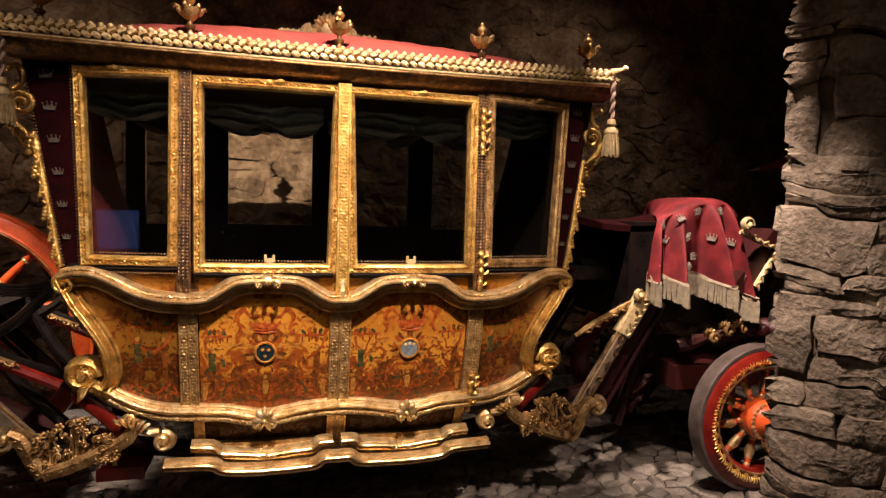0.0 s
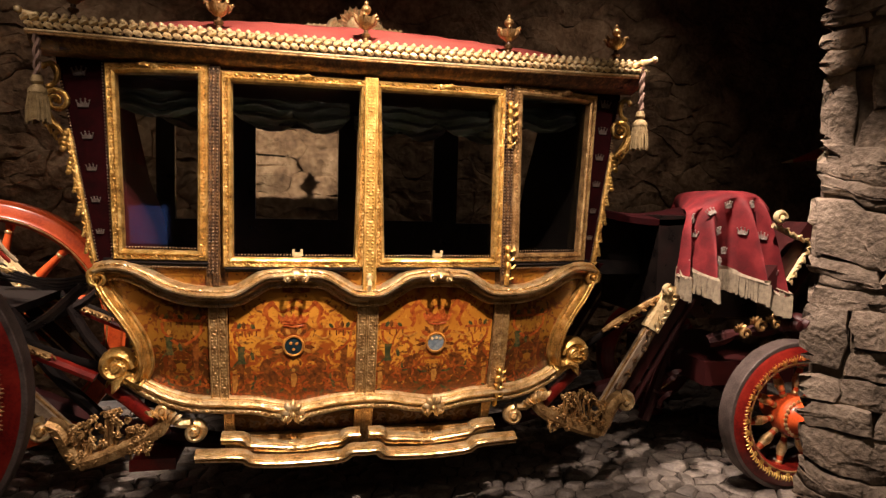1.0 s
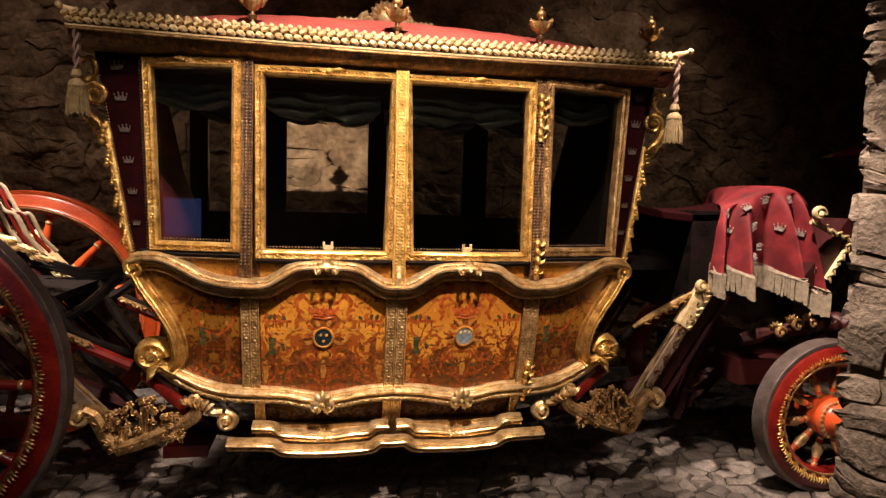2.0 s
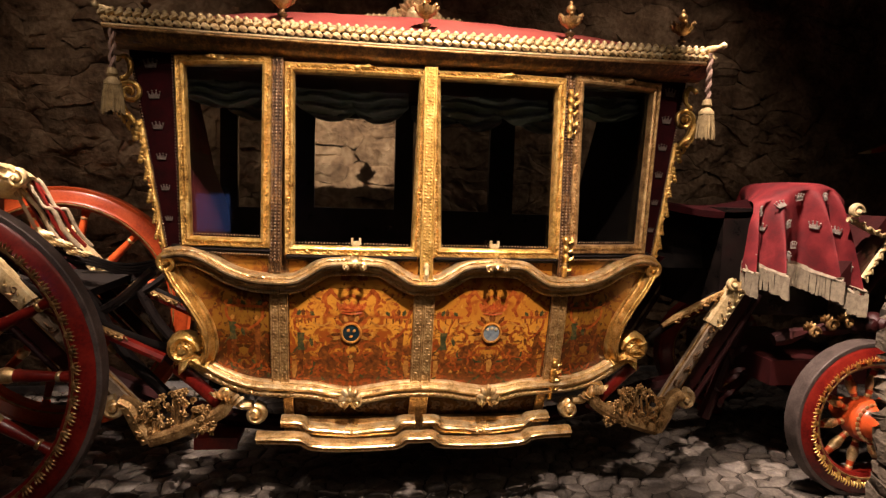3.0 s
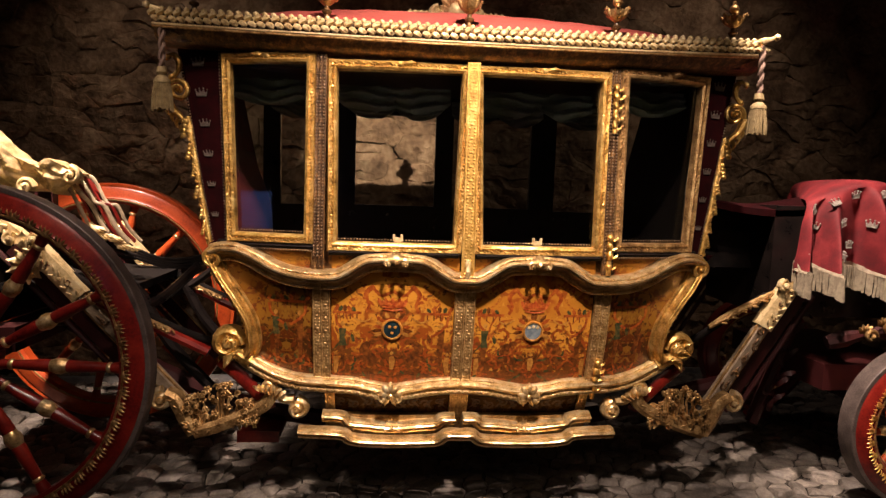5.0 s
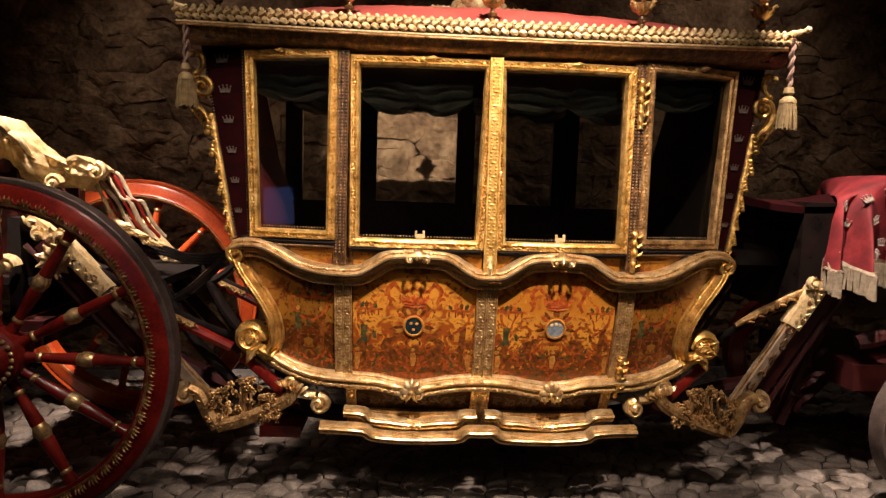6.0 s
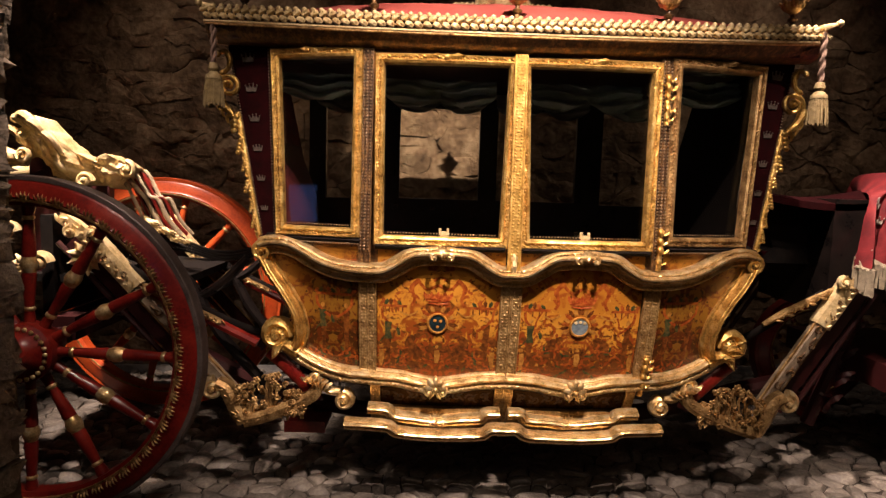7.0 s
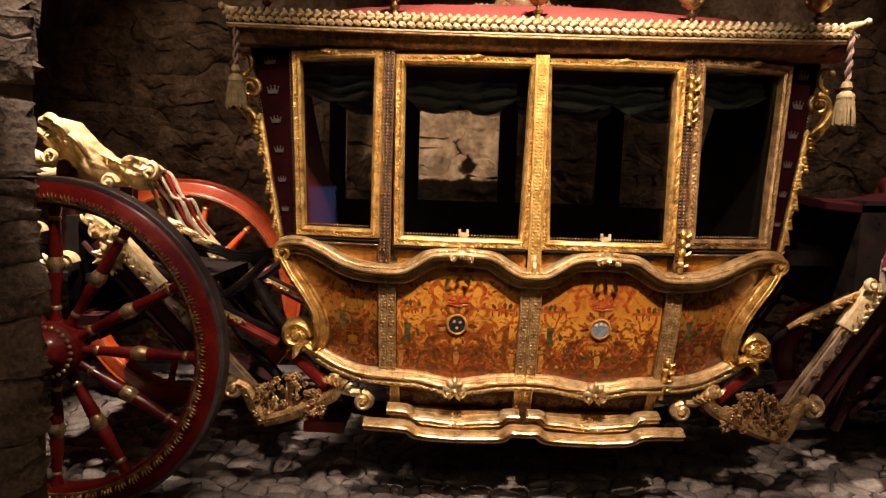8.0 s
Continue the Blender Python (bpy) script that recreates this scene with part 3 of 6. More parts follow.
def painted_ornament(parent, xc, width, seed, small=False):
    """Grotesque work: canopies, plain upright shapes on plinths, couched beasts and scrolls, laid thinly on the panel."""
    r = random.Random(seed)
    brown, rust, green, ochre = Shape(), Shape(), Shape(), Shape()
    P = lambda e, x, z: Vector((CX + xc + e * x, 0, z))
    jobs = [(r.uniform(0.02, width * 0.44), r.uniform(0.84, 0.97), r.uniform(0.014, 0.030), k % 2, r.uniform(0, 6.28), r.choice((-1, 1)), r.uniform(0.7, 1.3)) for k in range(4 if small else 9)]
    foot = 0.98 if not small else 1.02
    for e in (-1, 1):
        for x, z, rad, kind, a0, hand, turns in jobs:
            s = (brown, rust)[kind]
            s.volute(P(e, x, z), rad, turns, 0.005, a0 if e > 0 else math.pi - a0, hand * e, 1.0)
            for j in range(5):
                a = a0 + j * 1.25
                d = Vector((e * math.cos(a), 0, math.sin(a)))
                (green if (j + kind) % 5 == 0 else s).leaf(P(e, x, z) + d * rad * 0.9, d, (-d.z, 0, d.x), 0.030, 0.006, 0.0)
        # plain upright shape on a tapering plinth, under a tasselled tray with a basket
        x = width * 0.40 if not small else 0.055
        dark = green if e < 0 else brown
        brown.tube([P(e, x, foot - 0.11), P(e, x, foot - 0.02), P(e, x - 0.002, foot + 0.03)], [0.006, 0.010, 0.015], 6)
        dark.tube([P(e, x - 0.002, foot + 0.02), P(e, x + 0.002, foot + 0.06), P(e, x, foot + 0.105)], [0.017, 0.012, 0.017], 6)
        rust.tube([P(e, x - 0.045, foot + 0.07), P(e, x - 0.02, foot + 0.085), P(e, x, foot + 0.10), P(e, x + 0.025, foot + 0.13), P(e, x + 0.03, foot + 0.17)], 0.006, 6)
        ochre.blob(P(e, x, foot + 0.128), (0.011, 0.002, 0.013))
        dark.leaf(P(e, x - 0.05, foot + 0.04), (-0.2, 0, 1), (1, 0, 0), 0.045, 0.009, 0.0)
        dark.leaf(P(e, x + 0.01, foot + 0.04), (e * 0.6, 0, -0.8), (0.8, 0, 0.6), 0.06, 0.012, 0.0)
        w = 0.085 if not small else 0.06
        rust.box(*sorted((P(e, x - w, 0).x, P(e, x + w * 0.5, 0).x)), -0.002, 0.002, foot + 0.175, foot + 0.187)
        for k in range(5):
            (green, rust, brown)[k % 3].leaf(P(e, x - 0.055 + 0.022 * k, foot + 0.187), (0.25 * (k - 2), 0, 1), (1, 0, 0), 0.034 - 0.004 * abs(k - 2), 0.010, 0.0)
        for k in range(3):
            brown.tube([P(e, x - w + 0.02 + 0.03 * k, foot + 0.176), P(e, x - w + 0.02 + 0.03 * k, foot + 0.15)], 0.0035, 5)
        # small pale shape at the foot of the plinth
        if not small:
            ochre.tube([P(e, x + 0.035, foot - 0.12), P(e, x + 0.03, foot - 0.07), P(e, x + 0.033, foot - 0.035)], [0.006, 0.012, 0.010], 6)
            ochre.blob(P(e, x + 0.033, foot - 0.018), (0.008, 0.002, 0.009))
            # couched beast below the shield, with raised neck and curled tail
            brown.tube(curve([P(e, 0.065, 0.925), P(e, 0.10, 0.945), P(e, 0.125, 0.985), P(e, 0.105, 1.02)], 4), [0.012, 0.018, 0.022, 0.024, 0.026, 0.027, 0.026, 0.024, 0.022, 0.020, 0.018, 0.016, 0.010], 6)
            brown.blob(P(e, 0.088, 1.022), (0.022, 0.002, 0.013))
            brown.tube(curve([P(e, 0.12, 0.95), P(e, 0.165, 0.925), P(e, 0.20, 0.945), P(e, 0.215, 0.925)], 4), [0.018 - 0.001 * k for k in range(13)], 6)
            rust.tube(curve([P(e, 0.13, 0.96), P(e, 0.16, 0.955), P(e, 0.185, 0.965)], 4), 0.004, 5)
            # mantle of fronds round the shield, curtain swags of the canopy over it
            for k in range(9):
                a = -0.7 + 0.27 * k
                (ochre if k % 3 == 1 else rust if k % 2 else brown).leaf(P(e, 0.05 * math.cos(a), 1.09 + 0.052 * math.sin(a)), (e * math.cos(a), 0, math.sin(a)), (-math.sin(a), 0, e * math.cos(a)), 0.026 + 0.022 * abs(math.sin(2.3 * k)), 0.009, 0.0)
            rust.tube(curve([P(e, 0.0, 1.265), P(e, 0.05, 1.245), P(e, 0.085, 1.275)], 4), 0.007, 6)
            rust.tube(curve([P(e, 0.085, 1.29), P(e, 0.12, 1.25), P(e, 0.105, 1.20), P(e, 0.12, 1.165)], 4), [0.011] * 6 + [0.007] * 7, 6)
            ochre.tube(curve([P(e, 0.09, 1.14), P(e, 0.13, 1.12), P(e, 0.17, 1.135)], 4), 0.004, 5)
            brown.tube(curve([P(e, 0.0, 0.85), P(e, 0.08, 0.868), P(e, 0.16, 0.852), P(e, 0.25, 0.875)], 4), 0.009, 6)
    if not small:
        ochre.tube([P(1, 0, 0.885), P(1, 0.003, 0.925), P(1, 0, 0.95)], [0.008, 0.014, 0.011], 6)
        ochre.blob(P(1, 0, 0.968), (0.009, 0.002, 0.010))
    for k, (nm, s, mat) in enumerate((("painted_scrollwork", brown, BROWN_PAINTED), ("painted_ribbonwork", rust, RUST_PAINTED), ("painted_leafwork", green, GREEN_PAINTED), ("painted_highlight", ochre, OCHRE_PAINTED))):
        s.v = [(x, side(x - CX, z, 0.0012 + 0.0004 * k).y + 0.02 * max(-0.02, min(0.02, y)), z) for x, y, z in s.v]
        tagged(part(nm, s, mat, parent), kind="stuff")


def low_scrolls(parent, xc, width):
    """Dim gilt scrolls painted on the dark panel under the lower moulding."""
    s = Shape()
    for e in (-1, 1):
        for k in range(4):
            p = Vector((CX + xc + e * (0.045 + 0.062 * k), 0, 0.695 + 0.012 * (k % 2)))
            s.volute(p, 0.026, 1.1, 0.006, math.pi / 2 * k, e * (1 if k % 2 else -1), 1.0)
            for q in (-1, 1):
                s.leaf(p, (e * 0.8, 0, q * 0.6), (0, 0, 1), 0.045, 0.009, 0.0)
    s.v = [(x, side(x - CX, z, 0.0015).y + 0.02 * max(-0.02, min(0.02, y)), z) for x, y, z in s.v]
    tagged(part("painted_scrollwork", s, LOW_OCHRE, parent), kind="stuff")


# ---- the two door leaves
for sgn, paint, shield in ((-1, PAINT_REAR, ENAMEL_DARK), (1, PAINT_FRONT, ENAMEL_PALE)):
    leaf = new("door")
    leaf.parent = coach
    tagged(leaf, "gilded coach door leaf with a painted amber panel")
    part("panel", panel_shape(0.03, 0.60, LOW_DOOR, [(a, b - 0.03) for a, b in BELT_DOOR], sgn, 0.315), paint, leaf, "amber panel painted with arabesques in red and brown")
    painted_ornament(leaf, sgn * 0.325, 0.56, 31 + sgn)
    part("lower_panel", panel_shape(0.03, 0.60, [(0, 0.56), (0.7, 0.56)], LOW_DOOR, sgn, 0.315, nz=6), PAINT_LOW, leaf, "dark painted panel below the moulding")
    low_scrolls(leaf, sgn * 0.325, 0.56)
    part("upper_panel", panel_shape(0.03, 0.60, BELT_DOOR, [(0, 1.45), (0.7, 1.45)], sgn, 0.315, nz=4), PAINT_DIM, leaf)
    s = Shape()
    path = line([(sgn * x, z) for x, z in BELT_DOOR], 0.0)
    s.mould(path, [(c * sgn, d) for c, d in BELT_SECTION])
    carve(s, [p + Vector((0, -0.064, 0.027)) for p in path], 0.017, 0.0065)
    beads(s, [p + Vector((0, -0.032, -0.044)) for p in path], 0.014, 0.0050)
    part("belt_moulding", s, GOLD_SMOOTH, leaf, "serpentine gilt moulding")
    s = Shape()
    path = line([(sgn * x, z) for x, z in LOW_DOOR], 0.0)
    s.mould(path, [(c * sgn, d) for c, d in LOW_SECTION])
    carve(s, [p + Vector((0, -0.041, -0.024)) for p in path], 0.017, 0.0090)
    carve(s, [p + Vector((0, -0.050, 0.020)) for p in path], 0.019, 0.0060)
    part("lower_moulding", s, GOLD_SMOOTH, leaf, "curved gilt moulding")
    for pts, sec, out, nm in (([(0.02, 0.646), (0.08, 0.644), (0.108, 0.614), (0.20, 0.606), (0.31, 0.592), (0.43, 0.606), (0.52, 0.616), (0.55, 0.648), (0.64, 0.650)], 0.62, 0.075, "base_moulding"),
                              ([(0.0, 0.592), (0.06, 0.592), (0.10, 0.556), (0.19, 0.546), (0.305, 0.543), (0.42, 0.546), (0.505, 0.558), (0.555, 0.592), (0.745, 0.588)], 0.62, 0.165, "step_moulding")):
        path = [side(sgn * a.x, a.z, out) for a in curve([Vector((x, 0, zz)) for x, zz in pts], 5)]
        s = Shape().mould(path, [(c * sgn * sec, d) for c, d in LOW_SECTION])
        carve(s, [p + Vector((0, -0.045, 0.004)) for p in path], 0.024, 0.007)
        part(nm, s, GOLD_SMOOTH, leaf)
    s = Shape().slab(lambda u, v, sgn=sgn: side(sgn * (0.02 + 0.61 * u), 0.545 + 0.10 * v, 0.10 - 0.06 * v), 8, 3, (0, 0.14, 0))
    part("kick_plate", s, GOLD_DULL, leaf, "chased gilt plate above the step")
    part("rosette", rosette(side(sgn * 0.325, 0.785, 0.045), 0.060), GOLD_SMOOTH, leaf, "carved gilt rosette")
    part("shell_ornament", shell(side(sgn * 0.315, 0.600, 0.105), 0.042), GOLD_SMOOTH, leaf)
    part("belt_ornament", shell(side(sgn * 0.315, 1.408, 0.080), 0.046), GOLD_SMOOTH, leaf)
    window_frame((sgn * 0.60, sgn * 0.61) if sgn < 0 else (0.045, 0.022), (-0.045, -0.022) if sgn < 0 else (0.60, 0.61), 1.462, 1.462, 2.25, 2.25, leaf)
    # near-black ledge strip under the window
    s = Shape().mould([side(sgn * x, 1.437, 0.0) for x in (0.04, 0.2, 0.4, 0.61)], [(-0.014 * sgn, -0.02), (-0.014 * sgn, 0.025), (0.0, 0.04), (0.016 * sgn, 0.03), (0.016 * sgn, -0.02)])
    part("sill", s, LEATHER, leaf)
    s = Shape().box(-0.022, 0.022, -0.01, 0.0, -0.004, 0.012).box(-0.022, -0.012, -0.012, 0.0, 0.012, 0.026).box(0.012, 0.022, -0.012, 0.0, 0.012, 0.026).box(-0.016, 0.016, -0.008, 0.0, -0.026, -0.004)
    q = side(sgn * 0.31, 1.497, 0.02)
    s.v = [tuple(Vector(a) + q) for a in s.v]
    part("sash_clasp", s, GOLD_PALE, leaf, smooth=False)
    if sgn > 0:
        studded_strip(0.0, 1.335, 2.275, 0.050, leaf, "meeting_strip", GOLD, 0.054)
    studded_strip(sgn * 0.024, 0.82, 1.28, 0.040, leaf, "meeting_strip", GOLD_TAN, 0.02)
    studded_strip(sgn * 0.022, 0.50, 0.80, 0.036, leaf, "meeting_strip", GOLD_TAN, 0.016)
    studded_strip(sgn * 0.625, 0.82, 1.28, 0.036, leaf, "hinge_strip", GOLD_TAN, 0.02)
    studded_strip(sgn * 0.61, 0.545, 0.785, 0.04, leaf, "hinge_strip", GOLD_TAN, 0.02)
    # painted shield with its gilt rim, and the crown over it
    q = side(sgn * 0.325, 1.085, 0.004)
    s = Shape().lathe([(0.0, 0.001), (0.026, 0.0005), (0.037, 0.0), (0.039, -0.006)], (0, 0, 0), "y", 20)
    s.v = [(x + q.x, side(x + q.x - CX, z * 1.08 + q.z, 0.004).y + max(0, y), z * 1.08 + q.z) for x, y, z in s.v]
    part("painted_shield", s, shield, leaf, "dark painted shield" if sgn < 0 else "pale blue painted shield")
    s = Shape().tube([q + Vector((0.043 * math.cos(a), 0.002, 0.046 * math.sin(a))) for a in (2 * math.pi * k / 20 for k in range(21))], 0.0055, 6)
    s.v = [(x, side(x - CX, z, 0.004).y + y - q.y - 0.002, z) for x, y, z in s.v]
    part("shield_rim", s, OCHRE_PAINTED, leaf)
    s = Shape()
    for dx, dz in ((-0.012, 0.014), (0.014, 0.012), (0.0, -0.016)) if sgn < 0 else ((-0.02, 0.02), (0.0, 0.024), (0.02, 0.02)):
        s.blob(Vector((q.x + dx, side(q.x + dx - CX, q.z + dz, 0.005).y, q.z + dz)), (0.009, 0.002, 0.008))
    part("shield_charge", s, OCHRE_PAINTED if sgn < 0 else GOLD_PALE, leaf)
    s = Shape()
    for a in range(-4, 5):
        d = Vector((math.sin(a * 0.10), 0, math.cos(a * 0.10)))
        s.leaf(q + Vector((0.0125 * a, 0.004, 0.112)), d, (d.z, 0, -d.x), 0.042 if a % 2 == 0 else 0.030, 0.009, 0.0)
    s.tube([q + Vector((-0.055, 0.004, 0.112)), q + Vector((0.0, 0.004, 0.106)), q + Vector((0.055, 0.004, 0.112))], 0.006, 6)
    s.tube([q + Vector((-0.045, 0.004, 0.096)), q + Vector((0.0, 0.004, 0.090)), q + Vector((0.045, 0.004, 0.096))], 0.004, 6)
    s.v = [(x, side(x - CX, z, 0.003).y + 0.002 * math.sin(9e3 * x), z) for x, y, z in s.v]
    part("painted_crown", s, RED_PAINTED, leaf, "scarlet crown painted over the shield")

# hardware of the lock post
for beads_at, rod in (((2.2, 0.02), (2.16, 0.024), (2.12, 0.018), (2.07, 0.02), (2.03, 0.015)), (2.22, 2.1, 2.0)), (((1.53, 0.022), (1.49, 0.02), (1.45, 0.024), (1.40, 0.018)), (1.55, 1.45, 1.36)), (((0.93, 0.022), (0.89, 0.026), (0.85, 0.02), (0.80, 0.022)), (0.95, 0.85, 0.74)):
    lock = Shape()
    for z, r in beads_at:
        lock.blob(side(0.650, z, 0.042), (r * 0.75, r * 0.7, r * 1.0))
        for e in (-1, 1):
            lock.leaf(side(0.650 + e * 0.006, z - 0.01, 0.045), (e * 0.8, -0.3, 0.7), (0, 1, 0.3), r * 1.5, r * 0.45, -0.006)
    lock.tube([side(0.650, z, 0.035) for z in rod], 0.012, 8)
    part("lock_mount", lock, GOLD, coach, "gilt carved mount of the door lock")
hd = Shape().blob(side(0.0, 1.40, 0.055), (0.016, 0.02, 0.022)).blob(side(0.0, 1.36, 0.06), (0.014, 0.016, 0.014)).tube([side(0.0, 1.42, 0.05), side(0.0, 1.37, 0.075), side(0.0, 1.33, 0.055)], 0.01, 8)
part("door_handle", hd, GOLD_PALE, coach, "gilt door handle")

# ---- rear and front quarters
for sgn in (-1, 1):
    q = new("quarter")
    q.parent = coach
    tagged(q, "gilded quarter of the coach body with a painted panel and a velvet corner")
    s = Shape()

    def at(u, v, sgn=sgn):
        z1 = lerp(BELT_END, 0.66 + 0.46 * u) - 0.03
        x = 0.655
        zz = 0.86 + (z1 - 0.86) * v
        xe = edge_x(zz)
        x = 0.655 + (xe - 0.655) * u
        z0 = lerp(LOW_END, x)
        return side(sgn * x, z0 + (z1 - z0) * v)
    s.slab(at, 12, 12, (0, 0.025, 0))
    s.uv = lambda co, sgn=sgn: (co.x - CX - sgn * 0.81, co.z)
    part("panel", s, PAINT_DIM, q, "small amber panel painted with arabesques")
    painted_ornament(q, sgn * 0.80, 0.26, 51 + sgn, True)
    s = panel_shape(0.655, 1.10, BELT_END, [(0.6, 1.45), (1.2, 1.45)], sgn, 0.81, nz=4)
    part("upper_panel", s, PAINT_DIM, q)
    path = line([(sgn * x, z) for x, z in BELT_END])
    s = Shape().mould(path, [(c * sgn, d) for c, d in BELT_SECTION])
    carve(s, [p + Vector((0, -0.064, 0.027)) for p in path], 0.017, 0.0065)
    beads(s, [p + Vector((0, -0.032, -0.044)) for p in path], 0.014, 0.0050)
    part("belt_moulding", s, GOLD_SMOOTH, q, "serpentine gilt moulding")
    path = line([(sgn * x, z) for x, z in LOW_END])
    s = Shape().mould(path, [(c * sgn, d) for c, d in LOW_SECTION])
    carve(s, [p + Vector((0, -0.041, -0.024)) for p in path], 0.017, 0.0090)
    carve(s, [p + Vector((0, -0.050, 0.020)) for p in path], 0.019, 0.0060)
    part("lower_moulding", s, GOLD_SMOOTH, q, "curved gilt moulding")
    # S-shaped gilt edge
    path = line([(sgn * x, z) for z, x in EDGE])
    s = Shape().mould(path, [(c * 0.75 * sgn, d) for c, d in BELT_SECTION])
    carve(s, [p + Vector((sgn * 0.03, -0.03, 0)) for p in path], 0.022, 0.012, spread=0.006)
    carve(s, [p + Vector((sgn * 0.008, -0.062, 0)) for p in path], 0.020, 0.008, spread=0.006)
    s.volute(side(sgn * 1.135, 1.385, 0.05), 0.042, 1.6, 0.014, math.pi * (0.5 if sgn < 0 else 0.5), -sgn)
    part("edge_moulding", s, GOLD, q, "carved gilt edge scroll")
    # lower corner scroll
    s = Shape()
    s.volute(side(sgn * 1.08, 0.985, 0.03), 0.068, 1.5, 0.032, math.pi * (1.0 if sgn > 0 else 0.0), -sgn, 1.8)
    c = side(sgn * 1.08, 0.985, 0.03)
    for k in range(11):
        a = math.pi * 0.5 + sgn * 0.47 * k
        s.blob(c + Vector((0.037 * math.cos(a), -0.045, 0.037 * math.sin(a))), 0.0075)
    for k in range(8):
        a = 2 * math.pi * k / 8
        s.blob(c + Vector((0.013 * math.cos(a), -0.050, 0.013 * math.sin(a))), (0.007, 0.010, 0.007))
    for k in range(7):
        s.tube(curve([c + Vector((-sgn * (0.045 - 0.006 * k), -0.03, -0.030 - 0.008 * k)), c + Vector((-sgn * (0.015 - 0.002 * k), -0.05, -0.050 - 0.006 * k)), c + Vector((sgn * 0.016, -0.04, -0.052 - 0.010 * k))], 3), [0.007, 0.010, 0.011, 0.010, 0.008, 0.006, 0.004], 6)
    part("corner_scroll", s, GOLD, q, "large carved gilt volute")
    s = Shape()
    s.volute(side(sgn * 1.125, 0.885, 0.0) + Vector((0, 0.02, 0)), 0.034, 1.3, 0.016, math.pi * 0.5, sgn, 1.8)
    part("corner_scroll", s, GOLD, q)
    s = Shape()
    s.tube(line([(sgn * 1.05, 0.95), (sgn * 1.01, 0.92), (sgn * 0.97, 0.9)], 0.02, 4), [0.045 - 0.0015 * k for k in range(9)], 8, 1.2)
    part("corner_neck", s, GOLD, q)
    s = Shape()
    for k in range(7):
        s.leaf(side(sgn * (0.985 + 0.016 * k), 0.915 + 0.012 * k, 0.05), (sgn, -0.4, 0.6 - 0.4 * (k % 3)), (0, 0, 1), 0.075, 0.020, 0.016)
    tagged(part("corner_leafwork", s, GOLD, q), kind="stuff")
    # front frame takes duller gilding, weaker light at that end put into its colour
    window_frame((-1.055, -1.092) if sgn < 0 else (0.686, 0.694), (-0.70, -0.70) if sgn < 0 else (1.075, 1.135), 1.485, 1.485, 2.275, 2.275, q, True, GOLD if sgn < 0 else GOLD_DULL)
    s = Shape().mould([side(sgn * x, 1.455, 0.0) for x in (0.68, 0.85, 1.0, 1.12)], [(-0.012 * sgn, -0.02), (-0.012 * sgn, 0.025), (0.0, 0.035), (0.014 * sgn, 0.026), (0.014 * sgn, -0.02)])
    part("sill", s, LEATHER, q)
    s = beads(Shape(), [side(sgn * x, 1.44, 0.03) for x in (0.69, 0.85, 1.0, 1.12)], 0.0125, 0.0045)
    tagged(part("nail_trim", s, NAIL, q), kind="stuff")
    # velvet corner
    s = Shape().slab(lambda u, v: side(sgn * ((1.085 + 0.045 * v) * (1 - u) + (1.155 + 0.185 * v) * u), 1.45 + 0.88 * v, 0.004), 6, 10, (0, 0.03, 0))
    part("velvet_corner", s, VELVET, q, "dark crimson velvet corner with silver crowns")
    for k in range(6):
        z = 2.245 - 0.135 * k
        v = (z - 1.45) / 0.88
        c = new("crown", CROWN)
        c.parent = q
        f = 1.3 - 0.12 * k
        p = side(sgn * ((1.085 + 0.045 * v) * 0.47 + (1.155 + 0.185 * v) * 0.53), z, 0.006)
        c.matrix_local = Matrix.LocRotScale(p, Euler((0, 0, sgn * 0.35)), (f, 1, f))
    s = Shape()
    beads(s, [side(sgn * 1.085, 1.46, 0.012), side(sgn * 1.128, 2.3, 0.012)], 0.014, 0.0048)
    beads(s, [side(sgn * 1.148, 1.46, 0.012), side(sgn * 1.325, 2.3, 0.012)], 0.014, 0.0048)
    tagged(part("nail_trim", s, NAIL, q), kind="stuff")
    # carved corner edge with a scroll at its head
    path = [side(sgn * (1.165 + 0.175 * t), 1.45 + 0.86 * t, 0.01) for t in (0, 0.1, 0.2, 0.3, 0.4, 0.5, 0.6, 0.66)]
    s = Shape().tube(path, [0.015, 0.012, 0.016, 0.012, 0.017, 0.013, 0.018, 0.012], 10)
    carve(s, [p + Vector((sgn * 0.004, -0.014, 0)) for p in path], 0.019, 0.009, spread=0.006)
    for t, r in ((0.06, 0.017), (0.14, 0.014), (0.25, 0.020), (0.36, 0.016), (0.46, 0.024), (0.58, 0.028)):
        p = side(sgn * (1.172 + 0.175 * t), 1.45 + 0.86 * t, 0.015)
        for j in range(4):
            s.blob(p + Vector((sgn * r * (0.75 - 0.15 * j), -0.010, r * (0.75 * j - 0.6))), (r * 0.55, r * 0.5, r * 0.62), Matrix.Rotation(-sgn * 0.6, 3, "Y"))
    # open scroll at the head with a hook over it and a tail that runs into the edge
    p = side(sgn * 1.322, 2.135, 0.02)
    s.volute(p, 0.054, 1.75, 0.014, -0.4 if sgn > 0 else math.pi + 0.4, sgn, 1.3)
    R2 = lambda a, b: p + Vector((sgn * a, -0.006, b))
    s.tube(curve([R2(0.046, -0.018), R2(0.052, -0.035), R2(0.028, -0.085), R2(-0.012, -0.125), R2(-0.042, -0.185)], 4), [0.013, 0.016, 0.019, 0.021, 0.022, 0.022, 0.021, 0.020, 0.019, 0.018, 0.017, 0.016, 0.014, 0.013, 0.012, 0.011, 0.009], 8)
